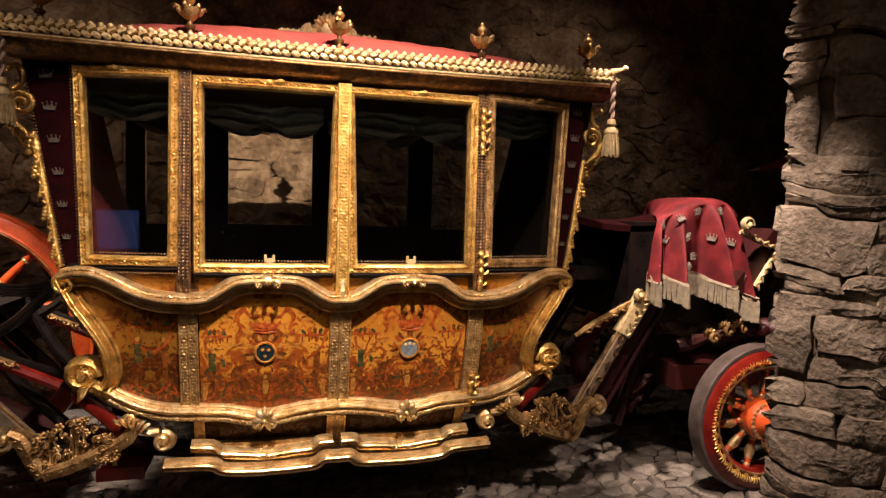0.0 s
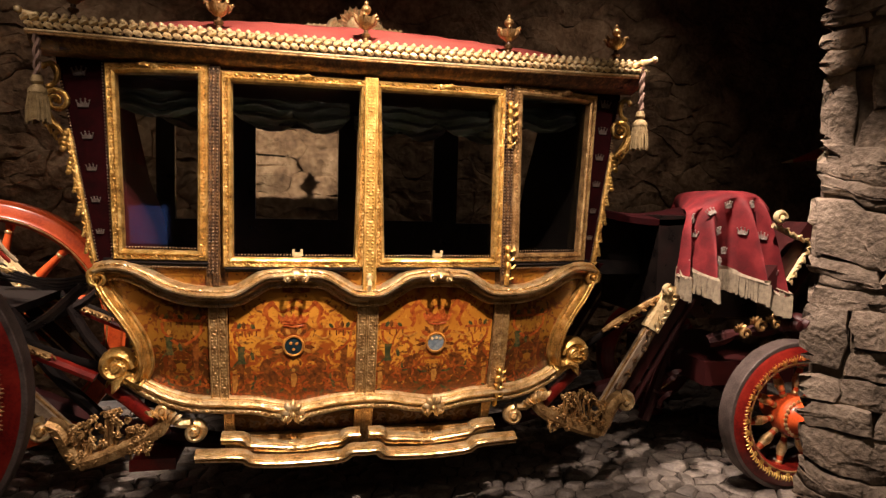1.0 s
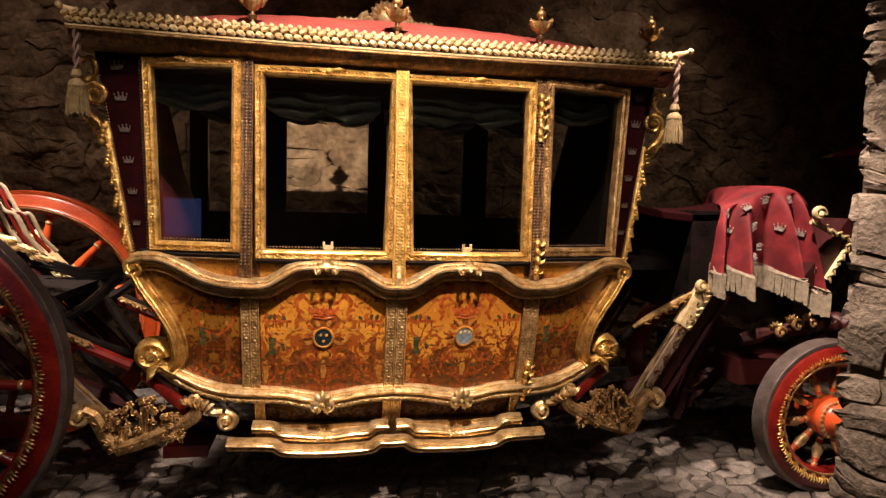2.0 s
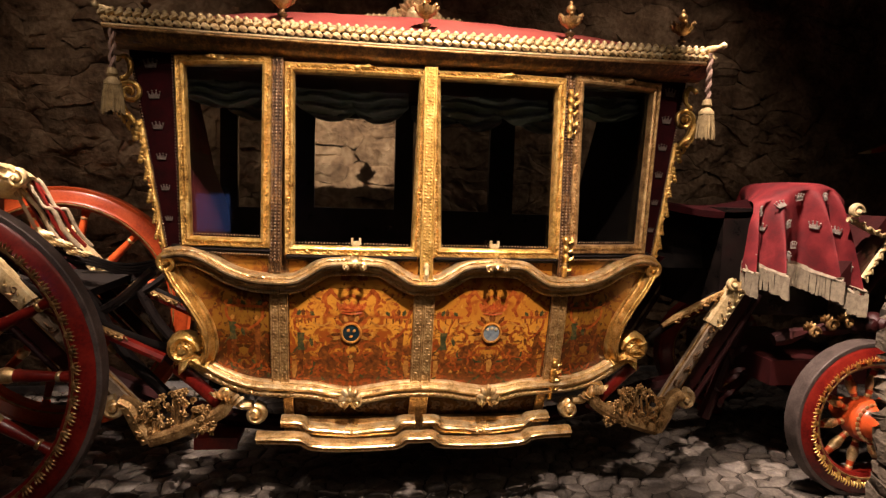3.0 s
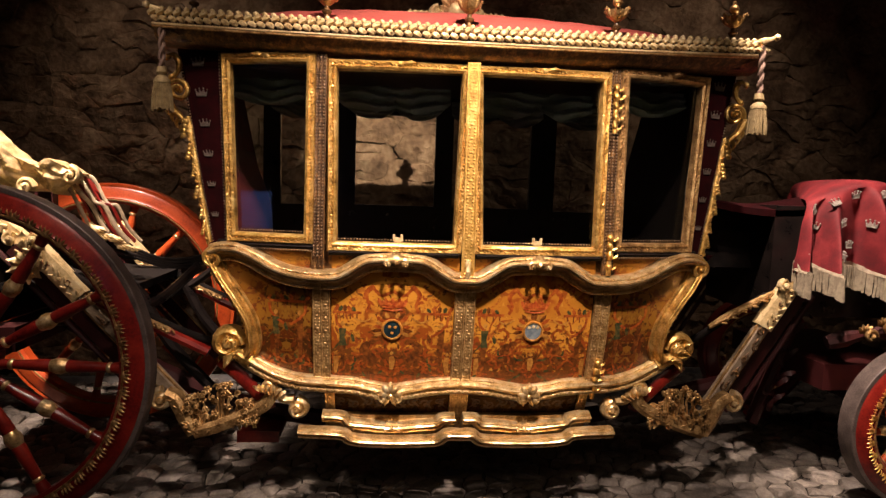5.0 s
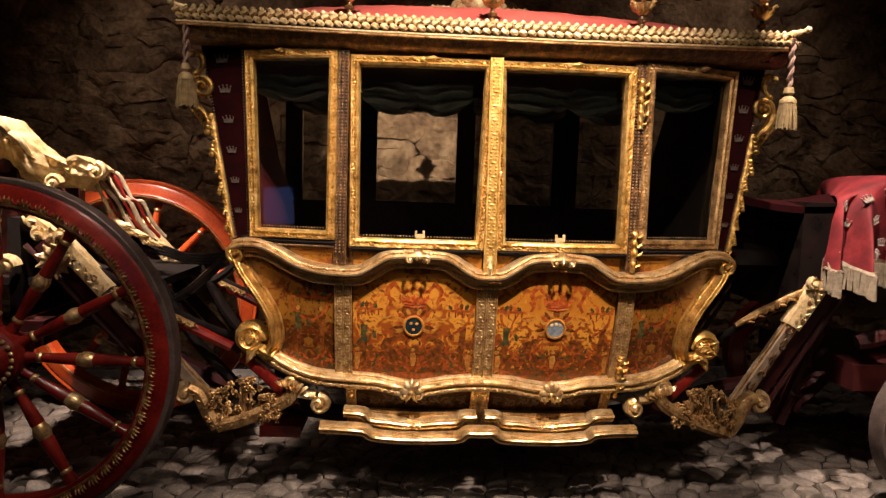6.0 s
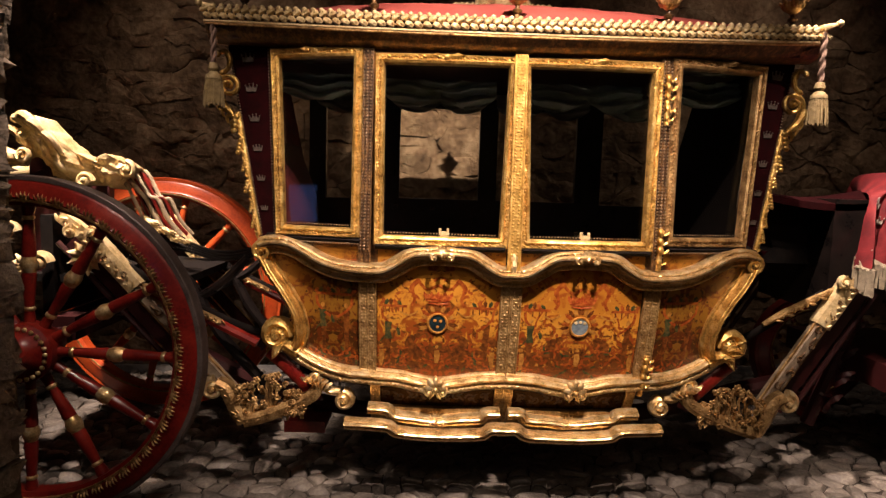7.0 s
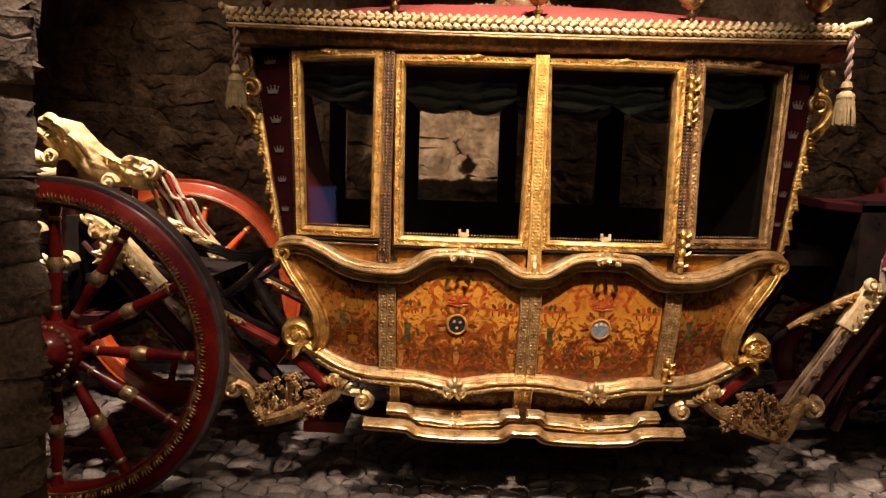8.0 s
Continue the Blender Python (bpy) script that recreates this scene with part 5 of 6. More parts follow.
for sgn, label in ((-1, "rear"), (1, "front")):
    b = new("bracket")
    b.parent = coach
    tagged(b, "gilt openwork scroll bracket with carved flowers")
    y = 0.13
    P = lambda x, z, dy=0.0: Vector((CX + sgn * x * 0.971, y + dy, z * 0.971 + 0.046))
    s = Shape()
    pts = curve([P(0.90, 0.73), P(0.945, 0.66), P(1.06, 0.60), P(1.17, 0.555), P(1.275, 0.525)], 6)
    s.mould(pts, [(-0.03, -0.03), (-0.03, 0.02), (-0.01, 0.035), (0.012, 0.03), (0.03, 0.02), (0.03, -0.03)])
    carve(s, [p + Vector((0, -0.03, 0)) for p in pts], 0.024, 0.010, spread=0.014)
    pts = curve([P(1.275, 0.52), P(1.315, 0.585), P(1.36, 0.68), P(1.41, 0.71)], 5)
    s.mould(pts, [(-0.032, -0.03), (-0.03, 0.02), (-0.01, 0.035), (0.012, 0.03), (0.03, 0.02), (0.03, -0.03)])
    carve(s, [p + Vector((0, -0.03, 0)) for p in pts], 0.022, 0.010, spread=0.014)
    part("bracket_arm", s, GOLD_DULL, b)
    s = Shape().volute(P(0.785, 0.645), 0.045, 1.5, 0.02, math.pi / 2, sgn, 1.6)
    part("bracket_scroll", s, GOLD_SMOOTH, b)
    s = Shape()
    s.tube(curve([P(0.80, 0.69), P(0.85, 0.69), P(0.885, 0.72), P(0.91, 0.75)], 4), [0.022] * 13, 8, 1.4)
    part("bracket_neck", s, GOLD_SMOOTH, b)
    part("bracket_scroll", Shape().volute(P(0.92, 0.755), 0.036, 1.3, 0.016, 0, sgn, 1.5), GOLD_SMOOTH, b)
    part("bracket_scroll", Shape().volute(P(1.425, 0.685), 0.048, 1.5, 0.018, math.pi / 2, -sgn, 1.5), GOLD_SMOOTH, b)
    s = Shape()
    for k in range(6):
        s.leaf(P(0.88 + 0.012 * k, 0.70 + 0.006 * k, -0.03), (sgn * (-1 + 0.35 * k), -0.2, 0.7), (0, 1, 0.2), 0.06, 0.02, 0.01)
    tagged(part("bracket_leafwork", s, GOLD_SMOOTH, b), kind="stuff")
    s = Shape()
    r2 = random.Random(3 + sgn)
    for k in range(76):
        t = r2.random()
        x = 0.98 + 0.33 * t
        top_z = 0.68 + 0.08 * math.sin(math.pi * t)
        z = r2.uniform(0.575 - 0.03 * t, top_z)
        q = P(x, z, r2.uniform(-0.03, 0.02))
        if k % 3 == 0:
            for j in range(5):
                a = 2 * math.pi * j / 5
                s.blob(q + Vector((0.012 * math.cos(a), -0.004, 0.012 * math.sin(a))), (0.009, 0.007, 0.009))
            s.blob(q + Vector((0, -0.01, 0)), 0.007)
        else:
            a = r2.uniform(0, 6.28)
            s.blob(q, 0.0125)
            s.volute(q, 0.020, 0.9, 0.005, a, 1 if k % 2 else -1, 1.2)
        if k % 2:
            a = r2.uniform(0.6, 2.5)
            s.tube([q, q + Vector((0.03 * math.cos(a), 0, -0.03)), P(x + 0.01, 0.56)], 0.006, 5)
    part("bracket_foliage", s, GOLD_DULL, b, "pierced gilt flowers and leaves")
    # red suspension brace from the corner scroll to the bracket
    part("brace", Shape().tube([P(1.16, 0.87, 0.03), P(1.06, 0.79, 0.02), P(0.96, 0.69, 0.02), P(0.93, 0.62, 0.06)], 0.032, 8, 0.35), RED, coach, "red leather suspension brace")

# slanting gilt beams of the standards
for sgn, y in ((-1, 0.28), (1, 0.26), (1, 1.22), (-1, 1.2)):
    st = new("standard")
    st.parent = coach
    tagged(st, "slanting painted beam with gilt arabesque and carved cap")
    top_x, top_z = (1.73, 1.29) if sgn > 0 else (2.05, 1.43)
    a, b = Vector((CX + sgn * 1.33, y, 0.64)), Vector((CX + sgn * top_x, y, top_z))
    d = (b - a).normalized()
    s = Shape().mould([a, a.lerp(b, 0.5), b], [(-0.027, -0.03), (-0.027, 0.02), (-0.022, 0.026), (0.022, 0.026), (0.027, 0.02), (0.027, -0.03)])
    part("beam", s, STRAP_PALE, st)
    s = Shape()
    side_d = Vector((-d.z, 0, d.x))
    n = 9
    for k in range(n):
        p = a.lerp(b, (k + 0.6) / n) + Vector((0, -0.03, 0))
        s.volute(p + side_d * 0.008 * (1 if k % 2 else -1), 0.02, 1.1, 0.005, math.pi / 2 * k, 1 if k % 2 else -1, 1.0)
        s.leaf(p, d, side_d, 0.05, 0.008, 0.004)
    tagged(part("arabesque", s, BRONZE, st), kind="stuff")
    for off in (-0.031, 0.031):
        part("beam_edge", Shape().tube([a + side_d * off + Vector((0, -0.01, 0)), b + side_d * off + Vector((0, -0.01, 0))], 0.008, 6), GOLD_DULL, st)
    s = Shape()
    c = a.lerp(b, 0.86)
    s.mould([a.lerp(b, 0.66), a.lerp(b, 0.74), c, b], [(-0.044, -0.03), (-0.04, 0.03), (0.0, 0.042), (0.04, 0.03), (0.044, -0.03)])
    for e in (-1, 1):
        s.volute(b + Vector((e * 0.055, -0.03, 0.0)), 0.03, 1.2, 0.013, math.pi / 2, -e)
    for k in range(5):
        s.leaf(b + Vector((-0.05 + 0.025 * k, -0.03, -0.02)), (0.3 * (k - 2), -0.2, 1), (1, 0, 0), 0.06, 0.018, 0.012)
    carve(s, [a.lerp(b, 0.68) + Vector((0, -0.045, 0)), b + Vector((0, -0.045, 0))], 0.02, 0.011, spread=0.03)
    part("beam_cap", s, GOLD_PALE, st, "carved pale gilt cap")
    # dark back stay beside the beam
    part("stay", Shape().mould([a + Vector((sgn * 0.09, 0.05, -0.02)), b + Vector((sgn * 0.08, 0.05, -0.04))], [(-0.045, -0.05), (-0.045, 0.02), (0.045, 0.02), (0.045, -0.05)]), MAROON, st)
    part("stay_rod", Shape().tube([a + Vector((sgn * 0.19, 0.04, -0.02)), b + Vector((sgn * 0.16, 0.04, -0.06))], 0.014, 8), MAROON, st)
# iron shaft and leather braces from body corners to the standards
for y in (0.3, 1.2):
    part("body_brace", Shape().tube(curve([(1.15, y - 0.02, 0.94), (1.28, y, 1.0), (1.45, y, 1.11), (1.64, y, 1.23)], 5), 0.02, 8, 0.5), LEATHER, coach, "black leather suspension brace")
    s = Shape().tube(curve([(1.33, y - 0.02, 1.06), (1.45, y - 0.02, 1.13), (1.60, y - 0.02, 1.21), (1.7, y - 0.02, 1.26)], 4), [0.012, 0.016, 0.018, 0.02, 0.022, 0.02, 0.02, 0.018, 0.018, 0.016, 0.016, 0.014, 0.012], 8)
    part("brace_buckle", carve(s, [(1.4, y - 0.04, 1.09), (1.66, y - 0.04, 1.24)], 0.03, 0.014, spread=0.012), GOLD_DULL, coach, "carved gilt buckle on the brace")
    part("body_brace", Shape().tube(curve([(-1.12, y, 0.93), (-1.3, y, 0.98), (-1.6, y, 1.12), (-2.0, y, 1.35)], 5), 0.02, 8, 0.5), LEATHER, coach)
    s = Shape().tube([(-1.2, y - 0.03, 0.90), (-1.45, y - 0.03, 1.02), (-1.75, y - 0.03, 1.16)], 0.026, 8)
    part("side_rail", s, RED, coach, "red painted rail with gilt ends")
    part("rail_carving", carve(Shape().tube([(-1.38, y - 0.04, 1.0), (-1.75, y - 0.04, 1.17)], 0.02, 8), [(-1.36, y - 0.06, 1.0), (-1.75, y - 0.06, 1.17)], 0.022, 0.011, spread=0.01), GOLD_DULL, coach)
# loose black straps slung from the rear stand to the body
for k in range(4):
    z = 1.47 - 0.03 * k
    part("rein_strap", Shape().tube(curve([(-1.95 + 0.03 * k, 0.62, 1.62), (-1.8, 0.6 - 0.02 * k, 1.46 - 0.03 * k), (-1.6, 0.55, 1.345 - 0.012 * k), (-1.4, 0.5, 1.325 - 0.015 * k), (-1.12, 0.4, 1.40 - 0.01 * k)], 6), 0.008, 6), LEATHER, None, "thin black leather strap slung behind the coach body")
for k in range(11):
    x, y = -2.03 + 0.0155 * k, 0.52 + 0.04 * (k % 4)
    pale = k % 2 == 0
    part("thick_strap", Shape().tube(curve([(x - 0.07, y, 1.715), (x, y - 0.01, 1.725), (x + 0.075, y - 0.02, 1.675 - 0.008 * k), (x + 0.125, y - 0.02, 1.585), (x + 0.175, y - 0.01, 1.475), (x + 0.235, y, 1.40)], 6), [0.010 if pale else 0.007] * 31, 8, 0.3), STRAP_LIGHT if pale else RED, None, "folded pale leather strap hung over the rear stand" if pale else "red leather strap hung over the rear stand")
for k in range(3):
    s = Shape()
    for j in range(6):
        s.leaf((-1.86 + 0.07 * k + 0.012 * j, 0.50 + 0.04 * k, 1.50 - 0.05 * k - 0.012 * j), (0.75, -0.2, -0.7 + 0.25 * (j % 3)), (0.4, 0.3, 0.6), 0.085, 0.018, 0.014)
    tagged(part("strap_end", s, GOLD_PALE, coach, "carved pale gilt strap end"), "carved pale gilt strap end", kind="stuff")
# dark iron spring work and boards between the rear wheels
for y in (0.45, 1.05):
    s = Shape()
    s.tube(curve([(-1.2, y, 0.62), (-1.45, y, 0.9), (-1.62, y, 1.18), (-1.9, y, 1.30)], 5), 0.03, 8)
    s.tube(curve([(-1.3, y, 1.3), (-1.5, y, 1.12), (-1.75, y, 1.02), (-2.1, y, 1.0)], 5), 0.025, 8)
    part("iron_stay", s, BLACK, coach, "black iron stays behind the body")
# stand board, widened and blackened to keep light off the far wheel's lower half
part("rear_board", Shape().box(-2.58, -1.60, 0.38, 1.40, 1.16, 1.20).box(-2.3, -2.24, 0.35, 1.15, 1.0, 1.5), LEATHER, coach, smooth=False)

# carved crest on the rear stand: a pale gilt shell-like plume that rises to the rear, with a lower lobe and scrolls
CREST_TOP = [(0.0, 1.865), (0.05, 1.90), (0.10, 1.965), (0.17, 2.0), (0.25, 1.985), (0.34, 1.935), (0.44, 1.87), (0.56, 1.815), (0.64, 1.785), (0.72, 1.80), (0.82, 1.815), (0.92, 1.795), (1.0, 1.755)]
CREST_FOOT = [(0.0, 1.79), (0.10, 1.72), (0.20, 1.70), (0.35, 1.685), (0.50, 1.655), (0.58, 1.665), (0.66, 1.70), (0.74, 1.66), (0.82, 1.64), (0.92, 1.655), (1.0, 1.70)]


def crest(u, v):
    """u along the crest from the rear, v from its foot to its crown."""
    lobe = math.sin(math.pi * min(1, u / 0.66)) if u < 0.66 else 0.75 * math.sin(math.pi * (u - 0.60) / 0.46)
    fan = abs(math.sin(math.pi * (6.5 * u + 1.3 * v * (1 - u)))) ** 0.7
    z0, z1 = lerp(CREST_FOOT, u), lerp(CREST_TOP, u)
    z1 -= 0.030 * (1 - fan) * (1 - 0.5 * u)
    bulge = math.sin(math.pi * (0.10 + 0.80 * v)) ** 0.8
    y = 0.52 - 0.11 * max(0.0, lobe) * bulge - 0.030 * fan * (0.3 + v) * (1 - 0.3 * u) - 0.05 * v ** 4
    y += 0.020 * noise.noise(Vector((9 * u, 5 * v, 2))) + 0.008 * noise.noise(Vector((26 * u, 14 * v, 5)))
    lean = -0.05 * v * v * (1 - u)
    return Vector((-2.43 + 0.51 * u + lean + 0.02 * v, y, z0 + (z1 - z0) * v))


part("crest_leaf", Shape().slab(crest, 72, 26, (0.015, 0.13, -0.01)), GOLD_PALE, coach, "pale gilt carved plume of the rear crest")
# curled fingers along the crown of the plume
for k, (u, r) in enumerate(((0.05, 0.020), (0.13, 0.024), (0.21, 0.024), (0.30, 0.022), (0.39, 0.018))):
    p = crest(u, 0.86)
    part("crest_finger", Shape().tube(curve([p + Vector((0.03, 0.0, -0.06)), p + Vector((0.008, -0.03, 0.0)), p + Vector((-0.026, -0.035, 0.034)), p + Vector((-0.060, -0.02, 0.042)), p + Vector((-0.076, -0.015, 0.026))], 4), [1.1 * r * (0.5 + 0.5 * math.sin(math.pi * (0.1 + 0.8 * j / 16))) for j in range(17)], 8), GOLD_PALE, coach)
for p, r, a0, hand in (((-1.915, 0.455, 1.735), 0.044, 1.57, -1), ((-2.10, 0.40, 1.675), 0.040, 0.0, 1), ((-2.385, 0.38, 1.800), 0.040, 3.14, 1), ((-2.395, 0.40, 1.895), 0.030, 3.14, -1)):
    part("crest_scroll", Shape().volute(p, r, 1.4, r * 0.34, a0, hand, 1.4), GOLD_PALE, coach, "pale gilt scroll of the crest")
part("crest_arm", Shape().tube(curve([(-2.40, 0.44, 1.765), (-2.48, 0.43, 1.785), (-2.56, 0.43, 1.80), (-2.61, 0.43, 1.785)], 4), [0.030, 0.034, 0.038, 0.042, 0.044, 0.042, 0.038, 0.036, 0.040, 0.046, 0.048, 0.044, 0.030], 10).tube(curve([(-2.52, 0.42, 1.77), (-2.54, 0.41, 1.73), (-2.50, 0.41, 1.70)], 4), 0.022, 8), GOLD_PALE, coach, "pale gilt scrolled arm of the crest")
part("crest_core", Shape().tube([(-2.566, 0.580, 1.70), (-2.406, 0.570, 1.72), (-2.190, 0.560, 1.70), (-1.968, 0.570, 1.68)], [0.035, 0.05, 0.05, 0.035], 10), GOLD_PALE, coach)
part("crest_rail", Shape().tube([(-2.35, 0.42, 1.75), (-2.35, 1.1, 1.75)], 0.035, 8).box(-2.4, -2.3, 0.44, 0.5, 1.2, 1.75).box(-2.4, -2.3, 1.02, 1.08, 1.2, 1.75), MAROON, coach)
s = Shape()
for x, z, k in ((-2.05, 1.30, 1.0), (-2.35, 1.25, 0.8), (-2.5, 1.4, 0.7)):
    for j in range(9):
        a = 2 * math.pi * j / 9
        s.leaf((x, 0.33, z), (math.cos(a), -0.3, math.sin(a)), (-math.sin(a), 0, math.cos(a)), 0.10 * k, 0.03 * k, 0.03)
    s.volute(Vector((x + 0.07, 0.31, z + 0.02)), 0.06 * k, 1.3, 0.02, 0, 1, 1.5)
s.mould([(-2.2, 0.36, 1.5), (-2.05, 0.36, 1.38), (-1.9, 0.36, 1.22)], [(-0.035, -0.02), (-0.03, 0.02), (0.03, 0.02), (0.035, -0.02)])
carve(s, [(-2.2, 0.33, 1.5), (-1.9, 0.33, 1.22)], 0.03, 0.016, spread=0.02)
part("stand_carving", s, GOLD_PALE, coach, "pale gilt scroll carving seen between the spokes")

# ---------------------------------------------------------------- front of the coach
box = new("coachman_seat")
box.parent = coach
tagged(box, "dark maroon leather coachman's seat")
s = Shape().slab(lambda u, v: (1.28 + 1.0 * u, 0.40 + 0.64 * v, 1.765 - 0.06 * math.sin(math.pi * min(1, u * 1.1)) - 0.03 * (2 * v - 1) ** 2), 16, 8, (0, 0, -0.035))
part("cushion", s, VELVET, box)
s = Shape().slab(lambda u, v: (1.30 + 0.5 * u + 0.10 * (1 - v) ** 2, 0.58 + 0.04 * math.sin(3.14 * v), 1.34 + 0.32 * v), 6, 6, (0, 0.45, 0))
part("boot", s, LEATHER, box, "black leather boot under the seat")
s = Shape().box(1.72, 2.4, 0.4, 1.08, 1.1, 1.7)
part("seat_base", s, BLACK, box, smooth=False)
# footboard with gilt carved edge
s = Shape().mould([(2.36, 0.2, 1.28), (2.62, 0.2, 1.62)], [(-0.1, -1.0), (-0.1, 0.0), (0.1, 0.0), (0.1, -1.0)])
part("footboard", s, MAROON, box, smooth=False)
s = Shape().tube([(2.30, 0.19, 1.66), (2.44, 0.19, 1.60), (2.56, 0.19, 1.56), (2.42, 0.19, 1.34)], 0.016, 8)
carve(s, [(2.30, 0.17, 1.66), (2.55, 0.17, 1.56), (2.42, 0.17, 1.34)], 0.025, 0.016, spread=0.012)
s.volute((2.32, 0.17, 1.70), 0.04, 1.3, 0.016, 0, 1)
part("footboard_carving", s, GOLD_PALE, box, "pale gilt scrolled edge of the footboard")

hc = tagged(new("hammercloth"), "crimson cloth with silver crowns and tarnished fringe draped over the seat", "cloth")


def cloth(u, v):
    """u along the coach, v from the far hem over the top to the near hem."""
    x = 1.83 + 0.57 * u
    top_z = 1.745 + 0.115 * math.sin(math.pi / 2 * min(1, u / 0.7)) - 0.07 * max(0, (u - 0.8) / 0.2) ** 2
    hem = 1.375 - 0.04 * u - 0.10 * max(0, u - 0.72) / 0.28
    t = abs(2 * v - 1)
    near = v > 0.5
    half = 0.50
    if t < 0.42:
        k = t / 0.42
        y = MID + (-1 if near else 1) * (half - 0.1) * math.sin(k * math.pi / 2)
        z = top_z - 0.05 * k ** 3
        d = 0.0
    else:
        k = (t - 0.42) / 0.58
        y = MID + (-1 if near else 1) * (half - 0.1 + 0.10 * k ** 0.7)
        z = top_z - 0.05 - (top_z - 0.05 - hem) * k
        d = k
    ph = 2 * math.pi * (u * 3.6 + 0.25 * math.sin(u * 7))
    w = math.sin(ph + 0.6 * math.sin(ph))
    fold = 0.125 * d ** 0.55 * math.copysign(abs(w) ** 0.95, w) + 0.016 * d * math.sin(2.3 * ph + 1)
    x += 0.58 * max(0.0, y - 0.30) * (1 - u) ** 1.5
    x += -0.13 * d * (1 - u) ** 2 + 0.05 * d * max(0, u - 0.5)
    z += -0.030 * d * math.sin(ph + 0.3)
    return Vector((x + 0.030 * d * math.cos(ph), y + (-fold if near else fold), z))


s = Shape().slab(lambda u, v: cloth(u, v), 90, 60, (0, 0.006, -0.004))
part("cloth_sheet", s, CLOTH, hc)
s = Shape()
for side_v in (1.0,):
    for k in range(230):
        u = k / 229
        p = cloth(u, side_v)
        q = p + Vector((rnd.uniform(-0.004, 0.004), -0.012, 0.015))
        s.tube([q, q + Vector((rnd.uniform(-0.003, 0.003), 0, -0.05)), q + Vector((rnd.uniform(-0.006, 0.006), 0.0, -0.115 + rnd.uniform(-0.006, 0.006)))], 0.0088, 4)
part("fringe", s, FRINGE, hc, "tarnished gold fringe along the hem")
s = Shape().mould([cloth(k / 90, 0.985) + Vector((0, -0.008, 0)) for k in range(91)], [(-0.014, -0.002), (-0.014, 0.006), (0.014, 0.006), (0.014, -0.002)])
part("braid", s, FRINGE, hc)
for row, (v, us) in enumerate(((0.93, (0.08, 0.28, 0.50, 0.72, 0.93)), (0.84, (0.18, 0.40, 0.62, 0.85)), (0.745, (0.06, 0.26, 0.5, 0.74)))):
    for u in us:
        c = new("crown", CROWN_BIG)
        c.parent = hc
        p, px, pz = cloth(u, v), cloth(u + 0.02, v), cloth(u, v - 0.02)
        ex = (px - p).normalized()
        ey = (pz - p).cross(ex).normalized()
        ez = ex.cross(ey)
        c.matrix_local = Matrix.Translation(p - ey * 0.006) @ Matrix((ex, ey, ez)).transposed().to_4x4()

# front carriage: red carved transom with gilt scrolls
s = Shape()
s.tube(curve([(2.0, 0.3, 0.98), (2.2, 0.26, 1.04), (2.42, 0.24, 1.06), (2.62, 0.24, 1.0)], 5), [0.035 + 0.012 * math.sin(k) for k in range(16)], 8)
for x in (2.42, 2.5, 2.58):
    s.blob((x, 0.22, 1.07), (0.04, 0.035, 0.035))
s.box(2.0, 2.6, 0.3, 1.2, 0.72, 0.86)
part("transom", s, MAROON, coach, "dark red carved transom of the front carriage")
for x, z, r in ((2.14, 1.05, 0.034), (2.24, 1.09, 0.036), (2.34, 1.10, 0.03)):
    s = Shape()
    for k in range(5):
        a = 0.4 + 0.5 * k
        s.leaf((x, 0.23, z), (math.cos(a), -0.3, math.sin(a)), (-math.sin(a), 0, math.cos(a)), 0.06, 0.018, 0.014)
    s.volute((x + 0.03, 0.21, z - 0.01), r, 1.3, r * 0.35, 0, 1, 1.4)
    part("transom_carving", s, GOLD_DULL, coach, "gilt leaf carving on the front carriage")
# turned red balusters and bosses over the front axle
for x, r in ((2.44, 0.036), (2.52, 0.044), (2.60, 0.036)):
    part("transom_boss", Shape().lathe([(0.0, 0.10), (r * 0.7, 0.095), (r, 0.07), (r * 0.7, 0.045), (r * 1.25, 0.02), (r * 1.3, -0.02), (r * 0.8, -0.05), (0.0, -0.05)], (x, 0.2, 1.10), "y", 14), MAROON, coach, "turned dark red boss")
s = Shape()
for k in range(14):
    z = 0.55 + 0.05 * k
    s.leaf((1.80 + 0.012 * k, 0.45, z), (rnd.uniform(-1, 1), -0.3, rnd.uniform(-0.3, 1)), (0, 1, 0.3), 0.09, 0.025, 0.02)
s.tube([(1.72, 0.47, 0.48), (1.85, 0.47, 0.85), (1.97, 0.47, 1.2)], 0.035, 8)
part("carved_stay", s, MAROON, coach, "dark carved stay of the front carriage")
s = Shape().lathe([(0.0, 0.10), (0.05, 0.10), (0.07, 0.08), (0.055, 0.06), (0.09, 0.045), (0.10, 0.02), (0.08, 0.0), (0.09, -0.03)], (2.28, 1.3, 0.25), "z", 20)
part("turned_boss", s, RED, coach, "glossy red turned boss")
part("boss_post", Shape().tube([(2.28, 1.3, 0.33), (2.28, 1.25, 0.62)], 0.04, 8), RED, coach)
# vermilion tip of a pole reaching past the coach
tip = tagged(new("pole_tip"), "vermilion painted wooden pole with a gilt point", "pole")
part("shaft", Shape().tube([(2.84, 0.7, 2.065), (3.05, 0.72, 2.12), (4.2, 0.8, 2.3)], [0.008, 0.035, 0.04], 8), ORANGE, tip)
part("point", Shape().tube([(2.77, 0.7, 2.055), (2.85, 0.7, 2.07)], [0.003, 0.012], 8), GOLD_PALE, tip)
part("stand", Shape().tube([(4.1, 0.8, 0.12), (4.1, 0.8, 2.3)], 0.03, 8), BLACK, tip)

# ---------------------------------------------------------------- stonework


def ground_z(x):
    return 0.10 + 0.024 * (x + 2.14)


